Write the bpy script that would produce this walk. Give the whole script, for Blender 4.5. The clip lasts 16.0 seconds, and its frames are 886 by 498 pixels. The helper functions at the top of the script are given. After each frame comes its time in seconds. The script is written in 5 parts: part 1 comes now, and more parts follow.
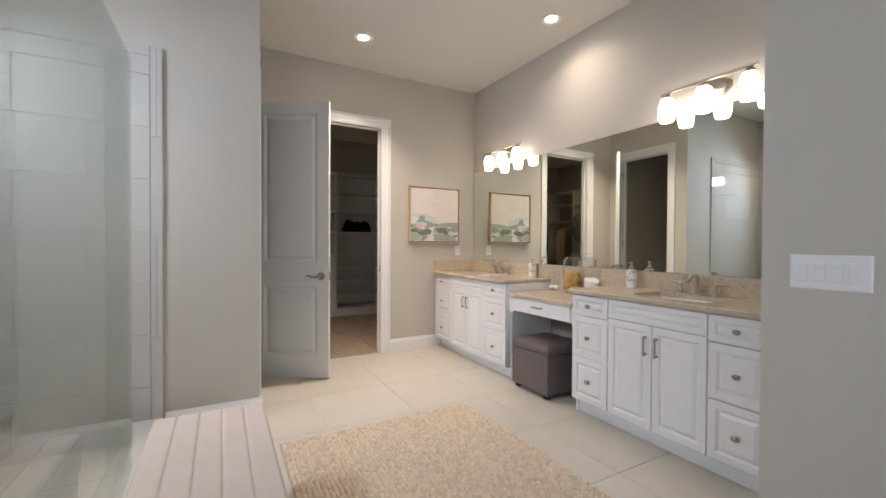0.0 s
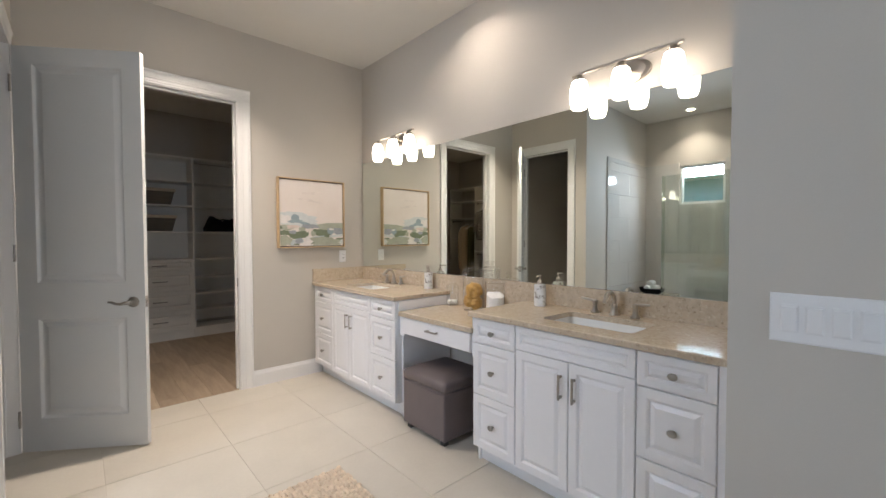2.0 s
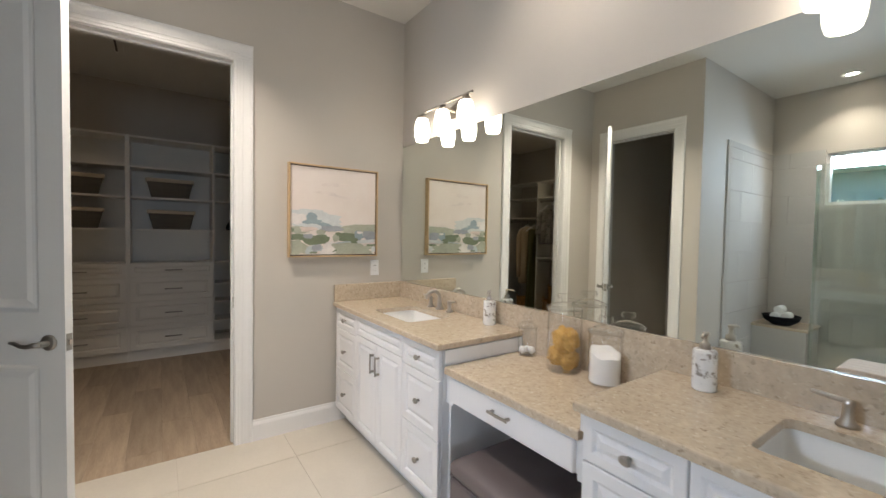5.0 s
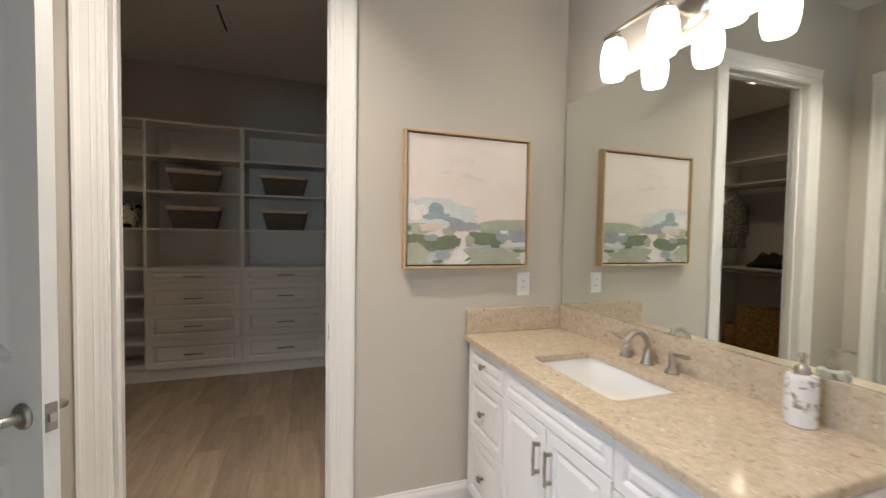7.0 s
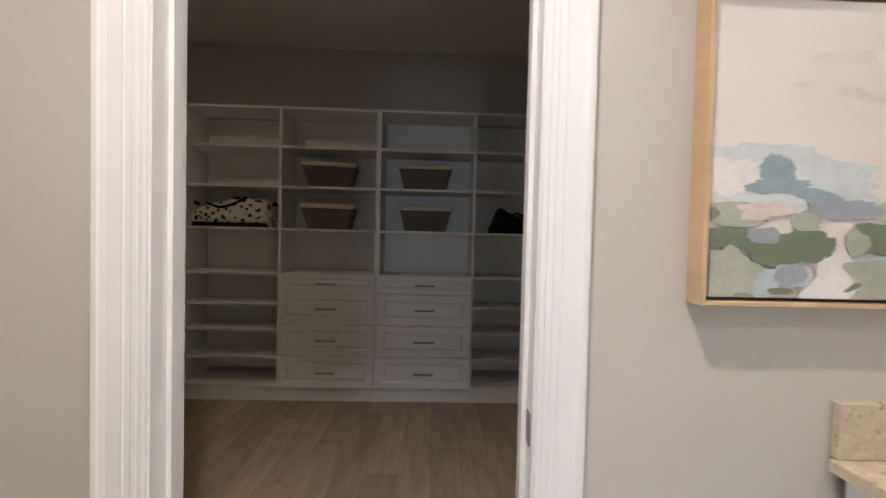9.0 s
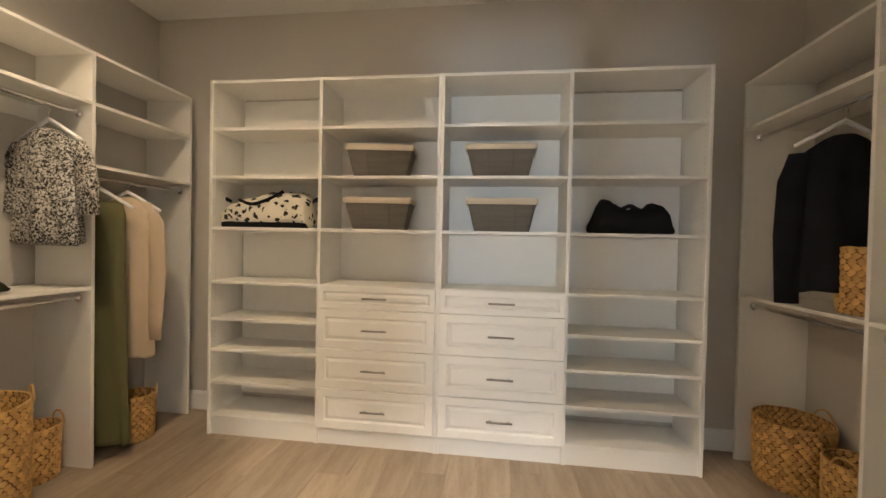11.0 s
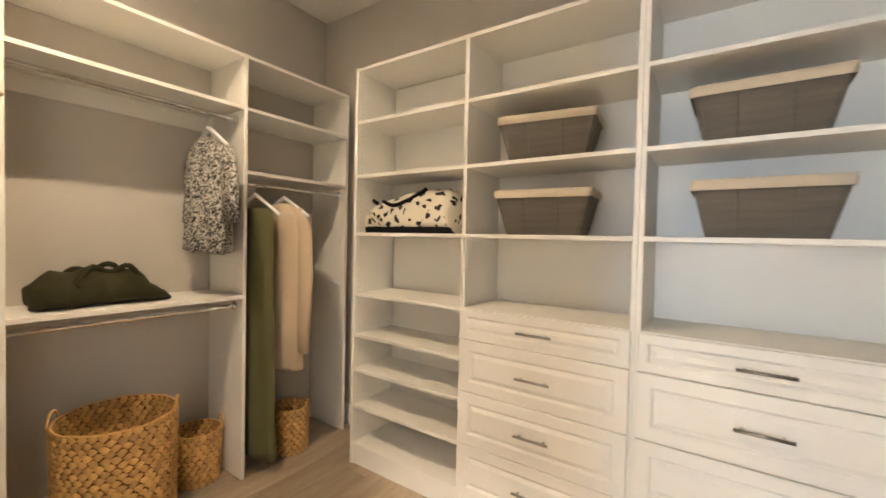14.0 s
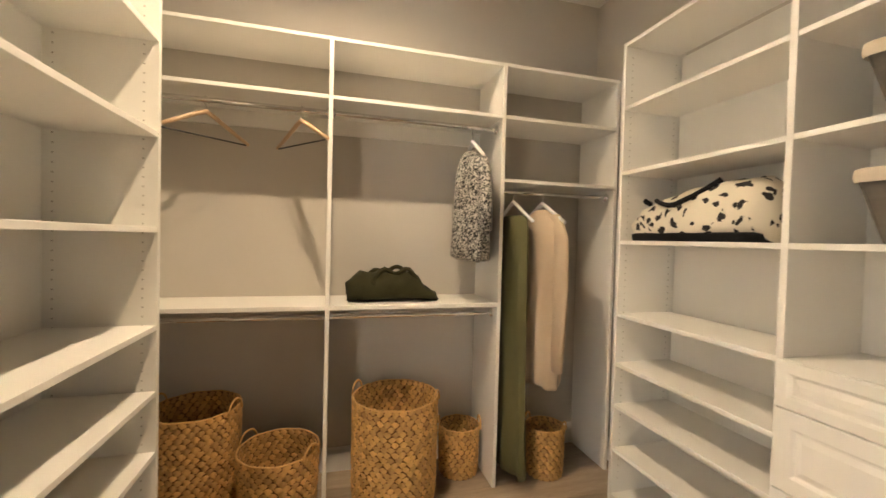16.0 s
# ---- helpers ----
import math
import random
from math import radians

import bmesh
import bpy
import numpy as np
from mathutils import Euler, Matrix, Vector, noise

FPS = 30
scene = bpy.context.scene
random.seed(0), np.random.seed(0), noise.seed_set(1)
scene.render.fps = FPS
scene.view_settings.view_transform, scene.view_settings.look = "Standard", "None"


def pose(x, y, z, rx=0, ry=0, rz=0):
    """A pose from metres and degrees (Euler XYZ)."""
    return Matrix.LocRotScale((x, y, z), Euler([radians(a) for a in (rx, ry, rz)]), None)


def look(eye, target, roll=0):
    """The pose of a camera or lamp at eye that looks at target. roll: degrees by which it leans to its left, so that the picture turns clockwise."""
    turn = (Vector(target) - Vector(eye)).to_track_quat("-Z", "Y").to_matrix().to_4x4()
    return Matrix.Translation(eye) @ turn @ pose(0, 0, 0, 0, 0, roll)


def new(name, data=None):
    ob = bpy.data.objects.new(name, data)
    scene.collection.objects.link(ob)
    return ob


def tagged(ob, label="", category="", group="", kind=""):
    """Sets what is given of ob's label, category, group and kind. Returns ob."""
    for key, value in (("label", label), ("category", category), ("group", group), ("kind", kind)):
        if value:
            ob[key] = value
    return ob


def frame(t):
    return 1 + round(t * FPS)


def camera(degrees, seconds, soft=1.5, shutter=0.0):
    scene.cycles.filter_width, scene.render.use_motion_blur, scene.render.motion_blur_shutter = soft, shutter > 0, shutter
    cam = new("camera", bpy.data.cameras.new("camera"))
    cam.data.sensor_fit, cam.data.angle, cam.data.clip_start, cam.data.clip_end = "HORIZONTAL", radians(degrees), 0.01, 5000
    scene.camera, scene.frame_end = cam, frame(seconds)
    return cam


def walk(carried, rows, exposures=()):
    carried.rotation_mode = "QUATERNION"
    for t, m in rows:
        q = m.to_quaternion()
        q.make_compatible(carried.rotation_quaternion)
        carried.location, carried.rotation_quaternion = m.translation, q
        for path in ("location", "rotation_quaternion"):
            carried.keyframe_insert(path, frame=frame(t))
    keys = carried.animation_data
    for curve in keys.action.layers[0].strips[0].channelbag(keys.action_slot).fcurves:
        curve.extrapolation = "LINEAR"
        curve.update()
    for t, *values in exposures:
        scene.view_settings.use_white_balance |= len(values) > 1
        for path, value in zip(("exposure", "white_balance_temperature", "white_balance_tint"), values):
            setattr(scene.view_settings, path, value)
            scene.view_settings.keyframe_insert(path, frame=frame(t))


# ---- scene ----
cam = camera(95.5, 16.0, shutter=0.3)
PATH = [
    (0, (1.238, 1.452, 1.192), (2.204, 3.204, 1.168), 0.3),
    (0.5, (1.321, 1.529, 1.257), (2.399, 3.214, 1.213), 0.1),
    (1, (1.465, 1.66, 1.281), (2.658, 3.264, 1.232), 0.1),
    (1.5, (1.624, 1.774, 1.286), (2.909, 3.306, 1.232), -0.1),
    (2, (1.766, 1.925, 1.298), (3.105, 3.409, 1.243), -0.1),
    (2.5, (1.891, 2.054, 1.31), (3.238, 3.53, 1.255), -0.1),
    (3, (2.035, 2.159, 1.317), (3.382, 3.636, 1.263), -0.1),
    (3.2, (2.084, 2.189, 1.319), (3.425, 3.673, 1.264), -0.1),
    (5.3, (2.431, 2.904, 1.381), (3.517, 4.581, 1.309), 1.0),
    (5.5, (2.469, 2.993, 1.382), (3.507, 4.701, 1.307), 0.9),
    (6, (2.56, 3.258, 1.375), (3.474, 5.036, 1.301), 0.8),
    (6.5, (2.607, 3.503, 1.369), (3.412, 5.333, 1.294), 0.8),
    (7, (2.649, 3.787, 1.367), (3.307, 5.674, 1.297), 0.9),
    (7.5, (2.64, 4.068, 1.351), (3.132, 6.006, 1.291), 1.0),
    (8, (2.609, 4.305, 1.347), (2.948, 6.275, 1.292), 1.2),
    (8.5, (2.576, 4.555, 1.342), (2.775, 6.544, 1.288), 1.3),
    (9, (2.539, 4.782, 1.33), (2.597, 6.78, 1.281), 1.4),
    (9.5, (2.48, 5.013, 1.317), (2.409, 7.012, 1.279), 1.1),
    (10, (2.456, 5.242, 1.311), (2.28, 7.234, 1.276), 1.1),
    (10.2, (2.471, 5.317, 1.31), (2.254, 7.305, 1.277), 1.2),
    (12.5, (2.383, 5.95, 1.348), (2.088, 7.928, 1.31), 1.2),
    (13, (2.391, 6.081, 1.362), (1.928, 8.026, 1.322), 1.2),
    (13.5, (2.381, 6.187, 1.37), (1.602, 8.029, 1.327), 1.3),
    (14, (2.356, 6.342, 1.362), (1.227, 7.993, 1.311), 1.3),
    (14.5, (2.285, 6.486, 1.361), (0.858, 7.886, 1.31), 1.4),
    (15, (2.259, 6.566, 1.376), (0.588, 7.663, 1.324), 1.5),
    (15.5, (2.257, 6.609, 1.383), (0.433, 7.429, 1.325), 1.5),
    (16, (2.257, 6.656, 1.372), (0.33, 7.189, 1.323), 1.5),
]
walk(cam, [(t, look(eye, target, roll)) for t, eye, target, roll in PATH],
     exposures=((0.0, 0.74, 6950, 16), (0.5, 0.72, 6750, 15), (2.0, 0.73, 6700, 14), (3.0, 0.71, 6600, 13), (6.5, 0.73, 6650, 12), (7.5, 0.74, 6650, 12), (8.5, 0.75, 6450, 13), (9.0, 0.84, 6250, 14),
                (9.5, 1.1, 6250, 13), (9.8, 1.55, 6550, 12), (10.2, 2.3, 7000, 11), (12.3, 3.68, 7050, 12), (13.0, 3.70, 7000, 12), (16.0, 3.82, 6900, 11)))

# ---- light ----
world = bpy.data.worlds.new("sky")
scene.world = world
world.use_nodes = True
_n = world.node_tree.nodes
_sky = _n.new("ShaderNodeTexSky")
_sky.sky_type = "NISHITA"
_sky.sun_disc = False
_sky.sun_elevation, _sky.sun_rotation = radians(48), radians(70)
world.node_tree.links.new(_sky.outputs[0], _n["Background"].inputs[0])
_n["Background"].inputs[1].default_value = 0.15
sun = new("sun", bpy.data.lights.new("sun", "SUN"))
sun.data.energy, sun.data.angle, sun.data.color = 5.0, radians(0.5), (1.0, 0.95, 0.88)
sun.matrix_world = look((12, -2, 15), (0, 2, 0))

DAY = (0.64, 0.79, 1.0)
WARM = (1.0, 0.90, 0.80)
CLOSET_WARM = (1.0, 0.78, 0.52)


def area(name, eye, target, w, h, watts, color, shape="RECTANGLE", spread=180):
    l = new(name, bpy.data.lights.new(name, "AREA"))
    l.data.shape, l.data.size, l.data.energy, l.data.color = shape, w, watts, color
    if shape == "RECTANGLE":
        l.data.size_y = h
    l.data.spread = radians(spread)
    l.matrix_world = look(eye, target)
    return l


area("window_daylight", (2.20, -1.19, 1.465), (2.20, 5.0, 1.3), 0.68, 0.94, 16.5, DAY)
area("window_daylight", (-0.01, -1.19, 1.465), (-0.01, 5.0, 1.4), 0.52, 0.94, 9.5, DAY)
area("shower_window_daylight", (-0.455, 3.705, 2.24), (3.0, 3.705, 1.1), 0.48, 0.12, 15.5, DAY, spread=130)
for _x, _y in ((2.357, 4.975), (3.605, 3.93), (-0.04, 3.765)):
    area("downlight_glow", (_x, _y, 3.024), (_x, _y, 0), 0.06, 0, 3.2 if _x > 3 else 4.0 if _x < 1 else 13.0, WARM, "DISK", 140 if _x > 3 else 105)
for _x, _y, _w in ((0.97, 6.64, 1.9),):
    area("closet_downlight_glow", (_x, _y, 2.954), (_x, _y, 0), 0.06, 0, _w, CLOSET_WARM, "DISK", 155)


# ---- materials ----
def mat(name, color, rough=0.5, metal=0.0, var=0.08, scale=6.0, fine=120.0, bump=0.05, dist=0.002, emit=None,
        second=None, island=0.0, objvar=0.0, coat=0.0, stretch=(1, 1, 1), spec=None):
    m = bpy.data.materials.new(name)
    m.use_nodes = True
    nt = m.node_tree
    b = nt.nodes["Principled BSDF"]
    L = nt.links.new
    b.inputs["Roughness"].default_value, b.inputs["Metallic"].default_value = rough, metal
    if coat:
        b.inputs["Coat Weight"].default_value = coat
        b.inputs["Coat Roughness"].default_value = 0.08
    if spec is not None:
        b.inputs["Specular IOR Level"].default_value = spec
    tc = nt.nodes.new("ShaderNodeTexCoord")
    mp = nt.nodes.new("ShaderNodeMapping")
    mp.inputs["Scale"].default_value = stretch
    L(tc.outputs["Object"], mp.inputs["Vector"])
    n1, n2 = nt.nodes.new("ShaderNodeTexNoise"), nt.nodes.new("ShaderNodeTexNoise")
    n1.inputs["Scale"].default_value, n2.inputs["Scale"].default_value = scale, fine
    n1.inputs["Detail"].default_value, n2.inputs["Detail"].default_value = 5, 4
    L(mp.outputs[0], n1.inputs["Vector"]), L(mp.outputs[0], n2.inputs["Vector"])
    ramp = nt.nodes.new("ShaderNodeValToRGB")
    c = Vector(color)
    lo, hi = c * (1 - var), c * (1 + var)
    if second:
        lo, hi = c, Vector(second)
    ramp.color_ramp.elements[0].position, ramp.color_ramp.elements[1].position = 0.3, 0.7
    ramp.color_ramp.elements[0].color, ramp.color_ramp.elements[1].color = (*lo, 1), (*hi, 1)
    mixf = nt.nodes.new("ShaderNodeMath")
    mixf.operation = "MULTIPLY_ADD"
    mixf.inputs[1].default_value = 0.35
    add = nt.nodes.new("ShaderNodeMath")
    add.operation = "MULTIPLY_ADD"
    add.inputs[1].default_value = 0.65
    L(n2.outputs["Fac"], mixf.inputs[0])
    mixf.inputs[2].default_value = 0.0
    L(n1.outputs["Fac"], add.inputs[0]), L(mixf.outputs[0], add.inputs[2])
    L(add.outputs[0], ramp.inputs["Fac"])
    out = ramp.outputs["Color"]
    if island or objvar:
        src = nt.nodes.new("ShaderNodeNewGeometry").outputs["Random Per Island"] if island else nt.nodes.new("ShaderNodeObjectInfo").outputs["Random"]
        mr = nt.nodes.new("ShaderNodeMapRange")
        k = island or objvar
        mr.inputs["To Min"].default_value, mr.inputs["To Max"].default_value = 1 - k, 1 + k
        L(src, mr.inputs["Value"])
        vm = nt.nodes.new("ShaderNodeVectorMath")
        vm.operation = "SCALE"
        L(out, vm.inputs[0]), L(mr.outputs[0], vm.inputs["Scale"])
        out = vm.outputs[0]
    L(out, b.inputs["Base Color"])
    if bump:
        bp = nt.nodes.new("ShaderNodeBump")
        bp.inputs["Strength"].default_value, bp.inputs["Distance"].default_value = bump, dist
        L(n2.outputs["Fac"], bp.inputs["Height"]), L(bp.outputs[0], b.inputs["Normal"])
    if emit:
        b.inputs["Emission Color"].default_value, b.inputs["Emission Strength"].default_value = (*emit[0], 1), emit[1]
    return m


M_WALL = mat("greige_wall_paint", (0.535, 0.497, 0.442), 0.75, var=0.03, scale=1.5, fine=260, bump=0.12)
M_CEIL = mat("ceiling_paint", (0.72, 0.70, 0.66), 0.85, var=0.02, scale=1.2, fine=200, bump=0.15)
M_TRIM = mat("white_trim_paint", (0.80, 0.79, 0.77), 0.38, var=0.02, scale=3, fine=90, bump=0.04)
M_DOOR = mat("white_door_paint", (0.70, 0.71, 0.70), 0.42, var=0.02, scale=3, fine=90, bump=0.05)
M_CAB = mat("white_cabinet_paint", (0.80, 0.80, 0.81), 0.32, var=0.02, scale=4, fine=80, bump=0.03)
M_MELA = mat("white_melamine", (0.80, 0.78, 0.73), 0.42, var=0.015, scale=3, fine=150, bump=0.03)
M_TILE = mat("cream_floor_tile", (0.56, 0.52, 0.45), 0.33, var=0.05, scale=4, fine=60, bump=0.05, objvar=0.035)
M_GROUT = mat("floor_grout", (0.57, 0.53, 0.46), 0.9, var=0.08, scale=20, fine=300, bump=0.3)
M_STILE = mat("glossy_shower_tile", (0.53, 0.515, 0.485), 0.05, var=0.03, scale=3, fine=40, bump=0.02, objvar=0.02)
M_SGROUT = mat("shower_grout", (0.49, 0.475, 0.445), 0.9, var=0.06, scale=20, fine=300, bump=0.3)
M_PLANK = mat("oak_vinyl_plank", (0.27, 0.200, 0.138), 0.45, second=(0.46, 0.365, 0.265), scale=2.2, fine=22, bump=0.12, objvar=0.13, stretch=(9, 1, 1))
M_UNDER = mat("dark_plank_joint", (0.17, 0.125, 0.085), 0.9)
M_QUARTZ = mat("beige_quartz", (0.635, 0.535, 0.405), 0.12, second=(0.48, 0.385, 0.285), scale=34, fine=90, bump=0.0)
M_MIRROR = mat("mirror_silver", (0.86, 0.90, 0.85), 0.0, 1.0, var=0.0, bump=0)
M_NICKEL = mat("brushed_nickel", (0.52, 0.48, 0.43), 0.28, 1.0, var=0.05, scale=30, fine=300, bump=0.05)
M_DNICKEL = mat("dark_nickel", (0.36, 0.34, 0.31), 0.33, 1.0, var=0.08, scale=30, fine=300, bump=0.05)
M_CHROME = mat("chrome", (0.75, 0.75, 0.75), 0.08, 1.0, var=0.0, bump=0)
M_CERAMIC = mat("white_ceramic", (0.82, 0.82, 0.80), 0.08, var=0.01, bump=0)
M_SHADE = mat("lit_frosted_glass", (0.9, 0.86, 0.8), 0.35, var=0.0, bump=0, emit=((1.0, 0.91, 0.79), 5.4))
M_DOWN = mat("lit_downlight_lens", (0.9, 0.9, 0.85), 0.4, var=0.0, bump=0, emit=((1.0, 0.90, 0.78), 30.0))
M_DOWNOFF = mat("white_lamp_trim", (0.8, 0.8, 0.78), 0.5, var=0.0, bump=0)
M_SWITCH = mat("white_switch_plastic", (0.80, 0.80, 0.80), 0.28, var=0.0, bump=0)
M_DARK = mat("black_plastic", (0.02, 0.02, 0.02), 0.5)
M_OTTO = mat("mauve_grey_leatherette", (0.150, 0.122, 0.122), 0.48, var=0.08, scale=8, fine=220, bump=0.2)
M_BENCH = mat("cream_upholstery", (0.58, 0.50, 0.455), 0.85, var=0.04, scale=7, fine=350, bump=0.25)
M_RUG = mat("chunky_wool", (0.62, 0.50, 0.37), 0.95, second=(0.72, 0.61, 0.48), scale=60, fine=420, bump=0.5, dist=0.004, island=0.10)
M_RUGBACK = mat("jute_rug_backing", (0.52, 0.41, 0.30), 0.95, var=0.2, scale=60, fine=300, bump=0.4)
M_FRAME = mat("light_maple_frame", (0.50, 0.34, 0.18), 0.4, second=(0.62, 0.45, 0.27), scale=6, fine=60, bump=0.08, stretch=(1, 1, 4))
M_CANVAS = mat("pink_cream_canvas", (0.72, 0.63, 0.57), 0.85, second=(0.80, 0.73, 0.68), scale=4, fine=300, bump=0.25)
M_SPONGE = mat("sea_sponge", (0.50, 0.27, 0.065), 0.95, second=(0.70, 0.44, 0.14), scale=40, fine=160, bump=0.8, dist=0.006)
M_SALT = mat("white_bath_salt", (0.85, 0.83, 0.80), 0.8, var=0.03, scale=60, fine=500, bump=0.5)
M_MARBLE = mat("white_marble_ceramic", (0.80, 0.79, 0.77), 0.2, var=0.03, bump=0)
M_WICK = mat("woven_seagrass", (0.50, 0.27, 0.088), 0.6, second=(0.67, 0.40, 0.14), scale=30, fine=260, bump=0.4, island=0.24)
# dark brown stands in for the shade between the basket strands
M_WICKD = mat("basket_gap_shade", (0.17, 0.085, 0.030), 0.9, var=0.2, scale=30)
M_GREYB = mat("grey_woven_fibre", (0.135, 0.120, 0.100), 0.8, var=0.22, scale=5, fine=90, bump=0.6, dist=0.004, stretch=(1, 1, 9))
M_LINER = mat("cream_cotton_liner", (0.58, 0.50, 0.39), 0.9, var=0.05, scale=12, fine=300, bump=0.3)
M_BLACK = mat("black_nylon", (0.010, 0.010, 0.011), 0.7, spec=0.12, var=0.3, scale=12, fine=200, bump=0.3)
M_OLIVEBAG = mat("dark_olive_canvas", (0.034, 0.032, 0.014), 0.8, spec=0.15, var=0.25, scale=14, fine=260, bump=0.4)
M_OLIVE = mat("olive_green_fabric", (0.105, 0.100, 0.040), 0.85, var=0.12, scale=6, fine=300, bump=0.3)
M_BEIGE = mat("beige_trench_cotton", (0.52, 0.41, 0.29), 0.85, var=0.06, scale=6, fine=300, bump=0.25)
M_NAVY = mat("dark_navy_denim", (0.014, 0.015, 0.021), 0.85, spec=0.12, var=0.3, scale=8, fine=260, bump=0.3)
M_WOODH = mat("pale_beech", (0.50, 0.33, 0.19), 0.45, second=(0.60, 0.42, 0.26), scale=8, fine=60, bump=0.06)
M_WHITEP = mat("white_hanger_plastic", (0.80, 0.80, 0.80), 0.35, var=0, bump=0)
M_TOWEL = mat("white_towel", (0.8, 0.8, 0.78), 0.95, var=0.03, scale=20, fine=400, bump=0.6)
M_LEAF = mat("foliage", (0.06, 0.11, 0.035), 0.7, var=0.5, scale=30, island=0.3)
M_GROUND = mat("lawn", (0.07, 0.10, 0.035), 0.95, var=0.3, scale=2)


def speckle(m, dark, light, scale, lo, hi, warp=0.08):
    """Adds flecks of a second colour to a material's base colour."""
    nt = m.node_tree
    b = nt.nodes["Principled BSDF"]
    old = b.inputs["Base Color"].links[0].from_socket
    tc = nt.nodes.new("ShaderNodeTexCoord")
    v = nt.nodes.new("ShaderNodeTexVoronoi")
    v.inputs["Scale"].default_value = scale
    nz = nt.nodes.new("ShaderNodeTexNoise")
    nz.inputs["Scale"].default_value, nz.inputs["Detail"].default_value = scale * 0.8, 3
    mv = nt.nodes.new("ShaderNodeMixRGB")
    mv.inputs[0].default_value = warp
    nt.links.new(tc.outputs["Object"], mv.inputs[1]), nt.links.new(nz.outputs["Color"], mv.inputs[2])
    nt.links.new(tc.outputs["Object"], nz.inputs["Vector"])
    nt.links.new(mv.outputs[0], v.inputs["Vector"])
    r = nt.nodes.new("ShaderNodeValToRGB")
    r.color_ramp.elements[0].position, r.color_ramp.elements[1].position = lo, hi
    r.color_ramp.elements[0].color, r.color_ramp.elements[1].color = (1, 1, 1, 1), (0, 0, 0, 1)
    nt.links.new(v.outputs["Distance"], r.inputs[0])
    mx = nt.nodes.new("ShaderNodeMixRGB")
    nt.links.new(r.outputs[0], mx.inputs[0]), nt.links.new(old, mx.inputs[1])
    cr = nt.nodes.new("ShaderNodeMixRGB")
    nt.links.new(v.outputs["Color"], cr.inputs[0])
    cr.inputs[1].default_value, cr.inputs[2].default_value = (*dark, 1), (*light, 1)
    nt.links.new(cr.outputs[0], mx.inputs[2])
    nt.links.new(mx.outputs[0], b.inputs["Base Color"])
    return m


speckle(M_MARBLE, (0.26, 0.23, 0.20), (0.52, 0.49, 0.45), 38, 0.22, 0.40)
speckle(M_QUARTZ, (0.30, 0.22, 0.15), (0.74, 0.66, 0.52), 60, 0.22, 0.42, 0.05)
speckle(M_RUG, (0.30, 0.20, 0.12), (0.62, 0.50, 0.37), 16, 0.05, 0.12)


def glass(name, tint, f0=0.04, power=5.0):
    """Clear thin glass: what lies behind it shows through, with a mirror gloss after Fresnel."""
    m = bpy.data.materials.new(name)
    m.use_nodes = True
    nt = m.node_tree
    nt.nodes.remove(nt.nodes["Principled BSDF"])
    tr, gl, lw, mx = (nt.nodes.new("ShaderNode" + k) for k in ("BsdfTransparent", "BsdfGlossy", "LayerWeight", "MixShader"))
    tr.inputs[0].default_value = (*tint, 1)
    gl.inputs["Roughness"].default_value = 0.0
    lw.inputs[0].default_value = 0.5
    pw, ma = nt.nodes.new("ShaderNodeMath"), nt.nodes.new("ShaderNodeMath")
    pw.operation, ma.operation = "POWER", "MULTIPLY_ADD"
    pw.inputs[1].default_value, ma.inputs[1].default_value, ma.inputs[2].default_value = power, 0.9, f0
    nt.links.new(lw.outputs["Facing"], pw.inputs[0]), nt.links.new(pw.outputs[0], ma.inputs[0])
    nt.links.new(ma.outputs[0], mx.inputs[0]), nt.links.new(tr.outputs[0], mx.inputs[1]), nt.links.new(gl.outputs[0], mx.inputs[2])
    nt.links.new(mx.outputs[0], nt.nodes["Material Output"].inputs[0])
    return m


M_GLASS = glass("shower_glass", (0.90, 0.945, 0.925), 0.09)
M_JAR = glass("clear_jar_glass", (0.998, 0.999, 0.998), 0.03, 3.6)
M_PANE = glass("window_glass", (0.98, 0.99, 0.99))


def spotted(name, base, spots, scale, lo, hi, rough=0.85, warp=0.1):
    m = mat(name, base, rough, var=0.05, scale=8, fine=300, bump=0.2)
    return speckle(m, spots, spots, scale, lo, hi, warp)


M_COWBAG = spotted("cream_canvas_black_spots", (0.72, 0.66, 0.54), (0.015, 0.012, 0.012), 22, 0.30, 0.35, warp=0.075)
M_LEOPARD = spotted("black_and_cream_leopard_print", (0.55, 0.52, 0.47), (0.012, 0.012, 0.012), 76, 0.49, 0.56, warp=0.06)


# ---- mesh helpers ----
def part(name, bm, material, parent=None, label="", smooth=False):
    me = bpy.data.meshes.new(name)
    bmesh.ops.recalc_face_normals(bm, faces=bm.faces)
    if smooth:
        for f in bm.faces:
            f.smooth = True
    bm.to_mesh(me)
    bm.free()
    me.materials.append(material)
    ob = new(name, me)
    if parent:
        ob.parent = parent
    if label:
        ob["label"] = label
    return ob


def thing(name, m, label, category, group="", kind=""):
    e = new(name)
    e.empty_display_size = 0.05
    e.matrix_world = m if isinstance(m, Matrix) else pose(*m)
    return tagged(e, label, category, group, kind)


def structure(ob, label=""):
    return tagged(ob, label, "", "", "structure")


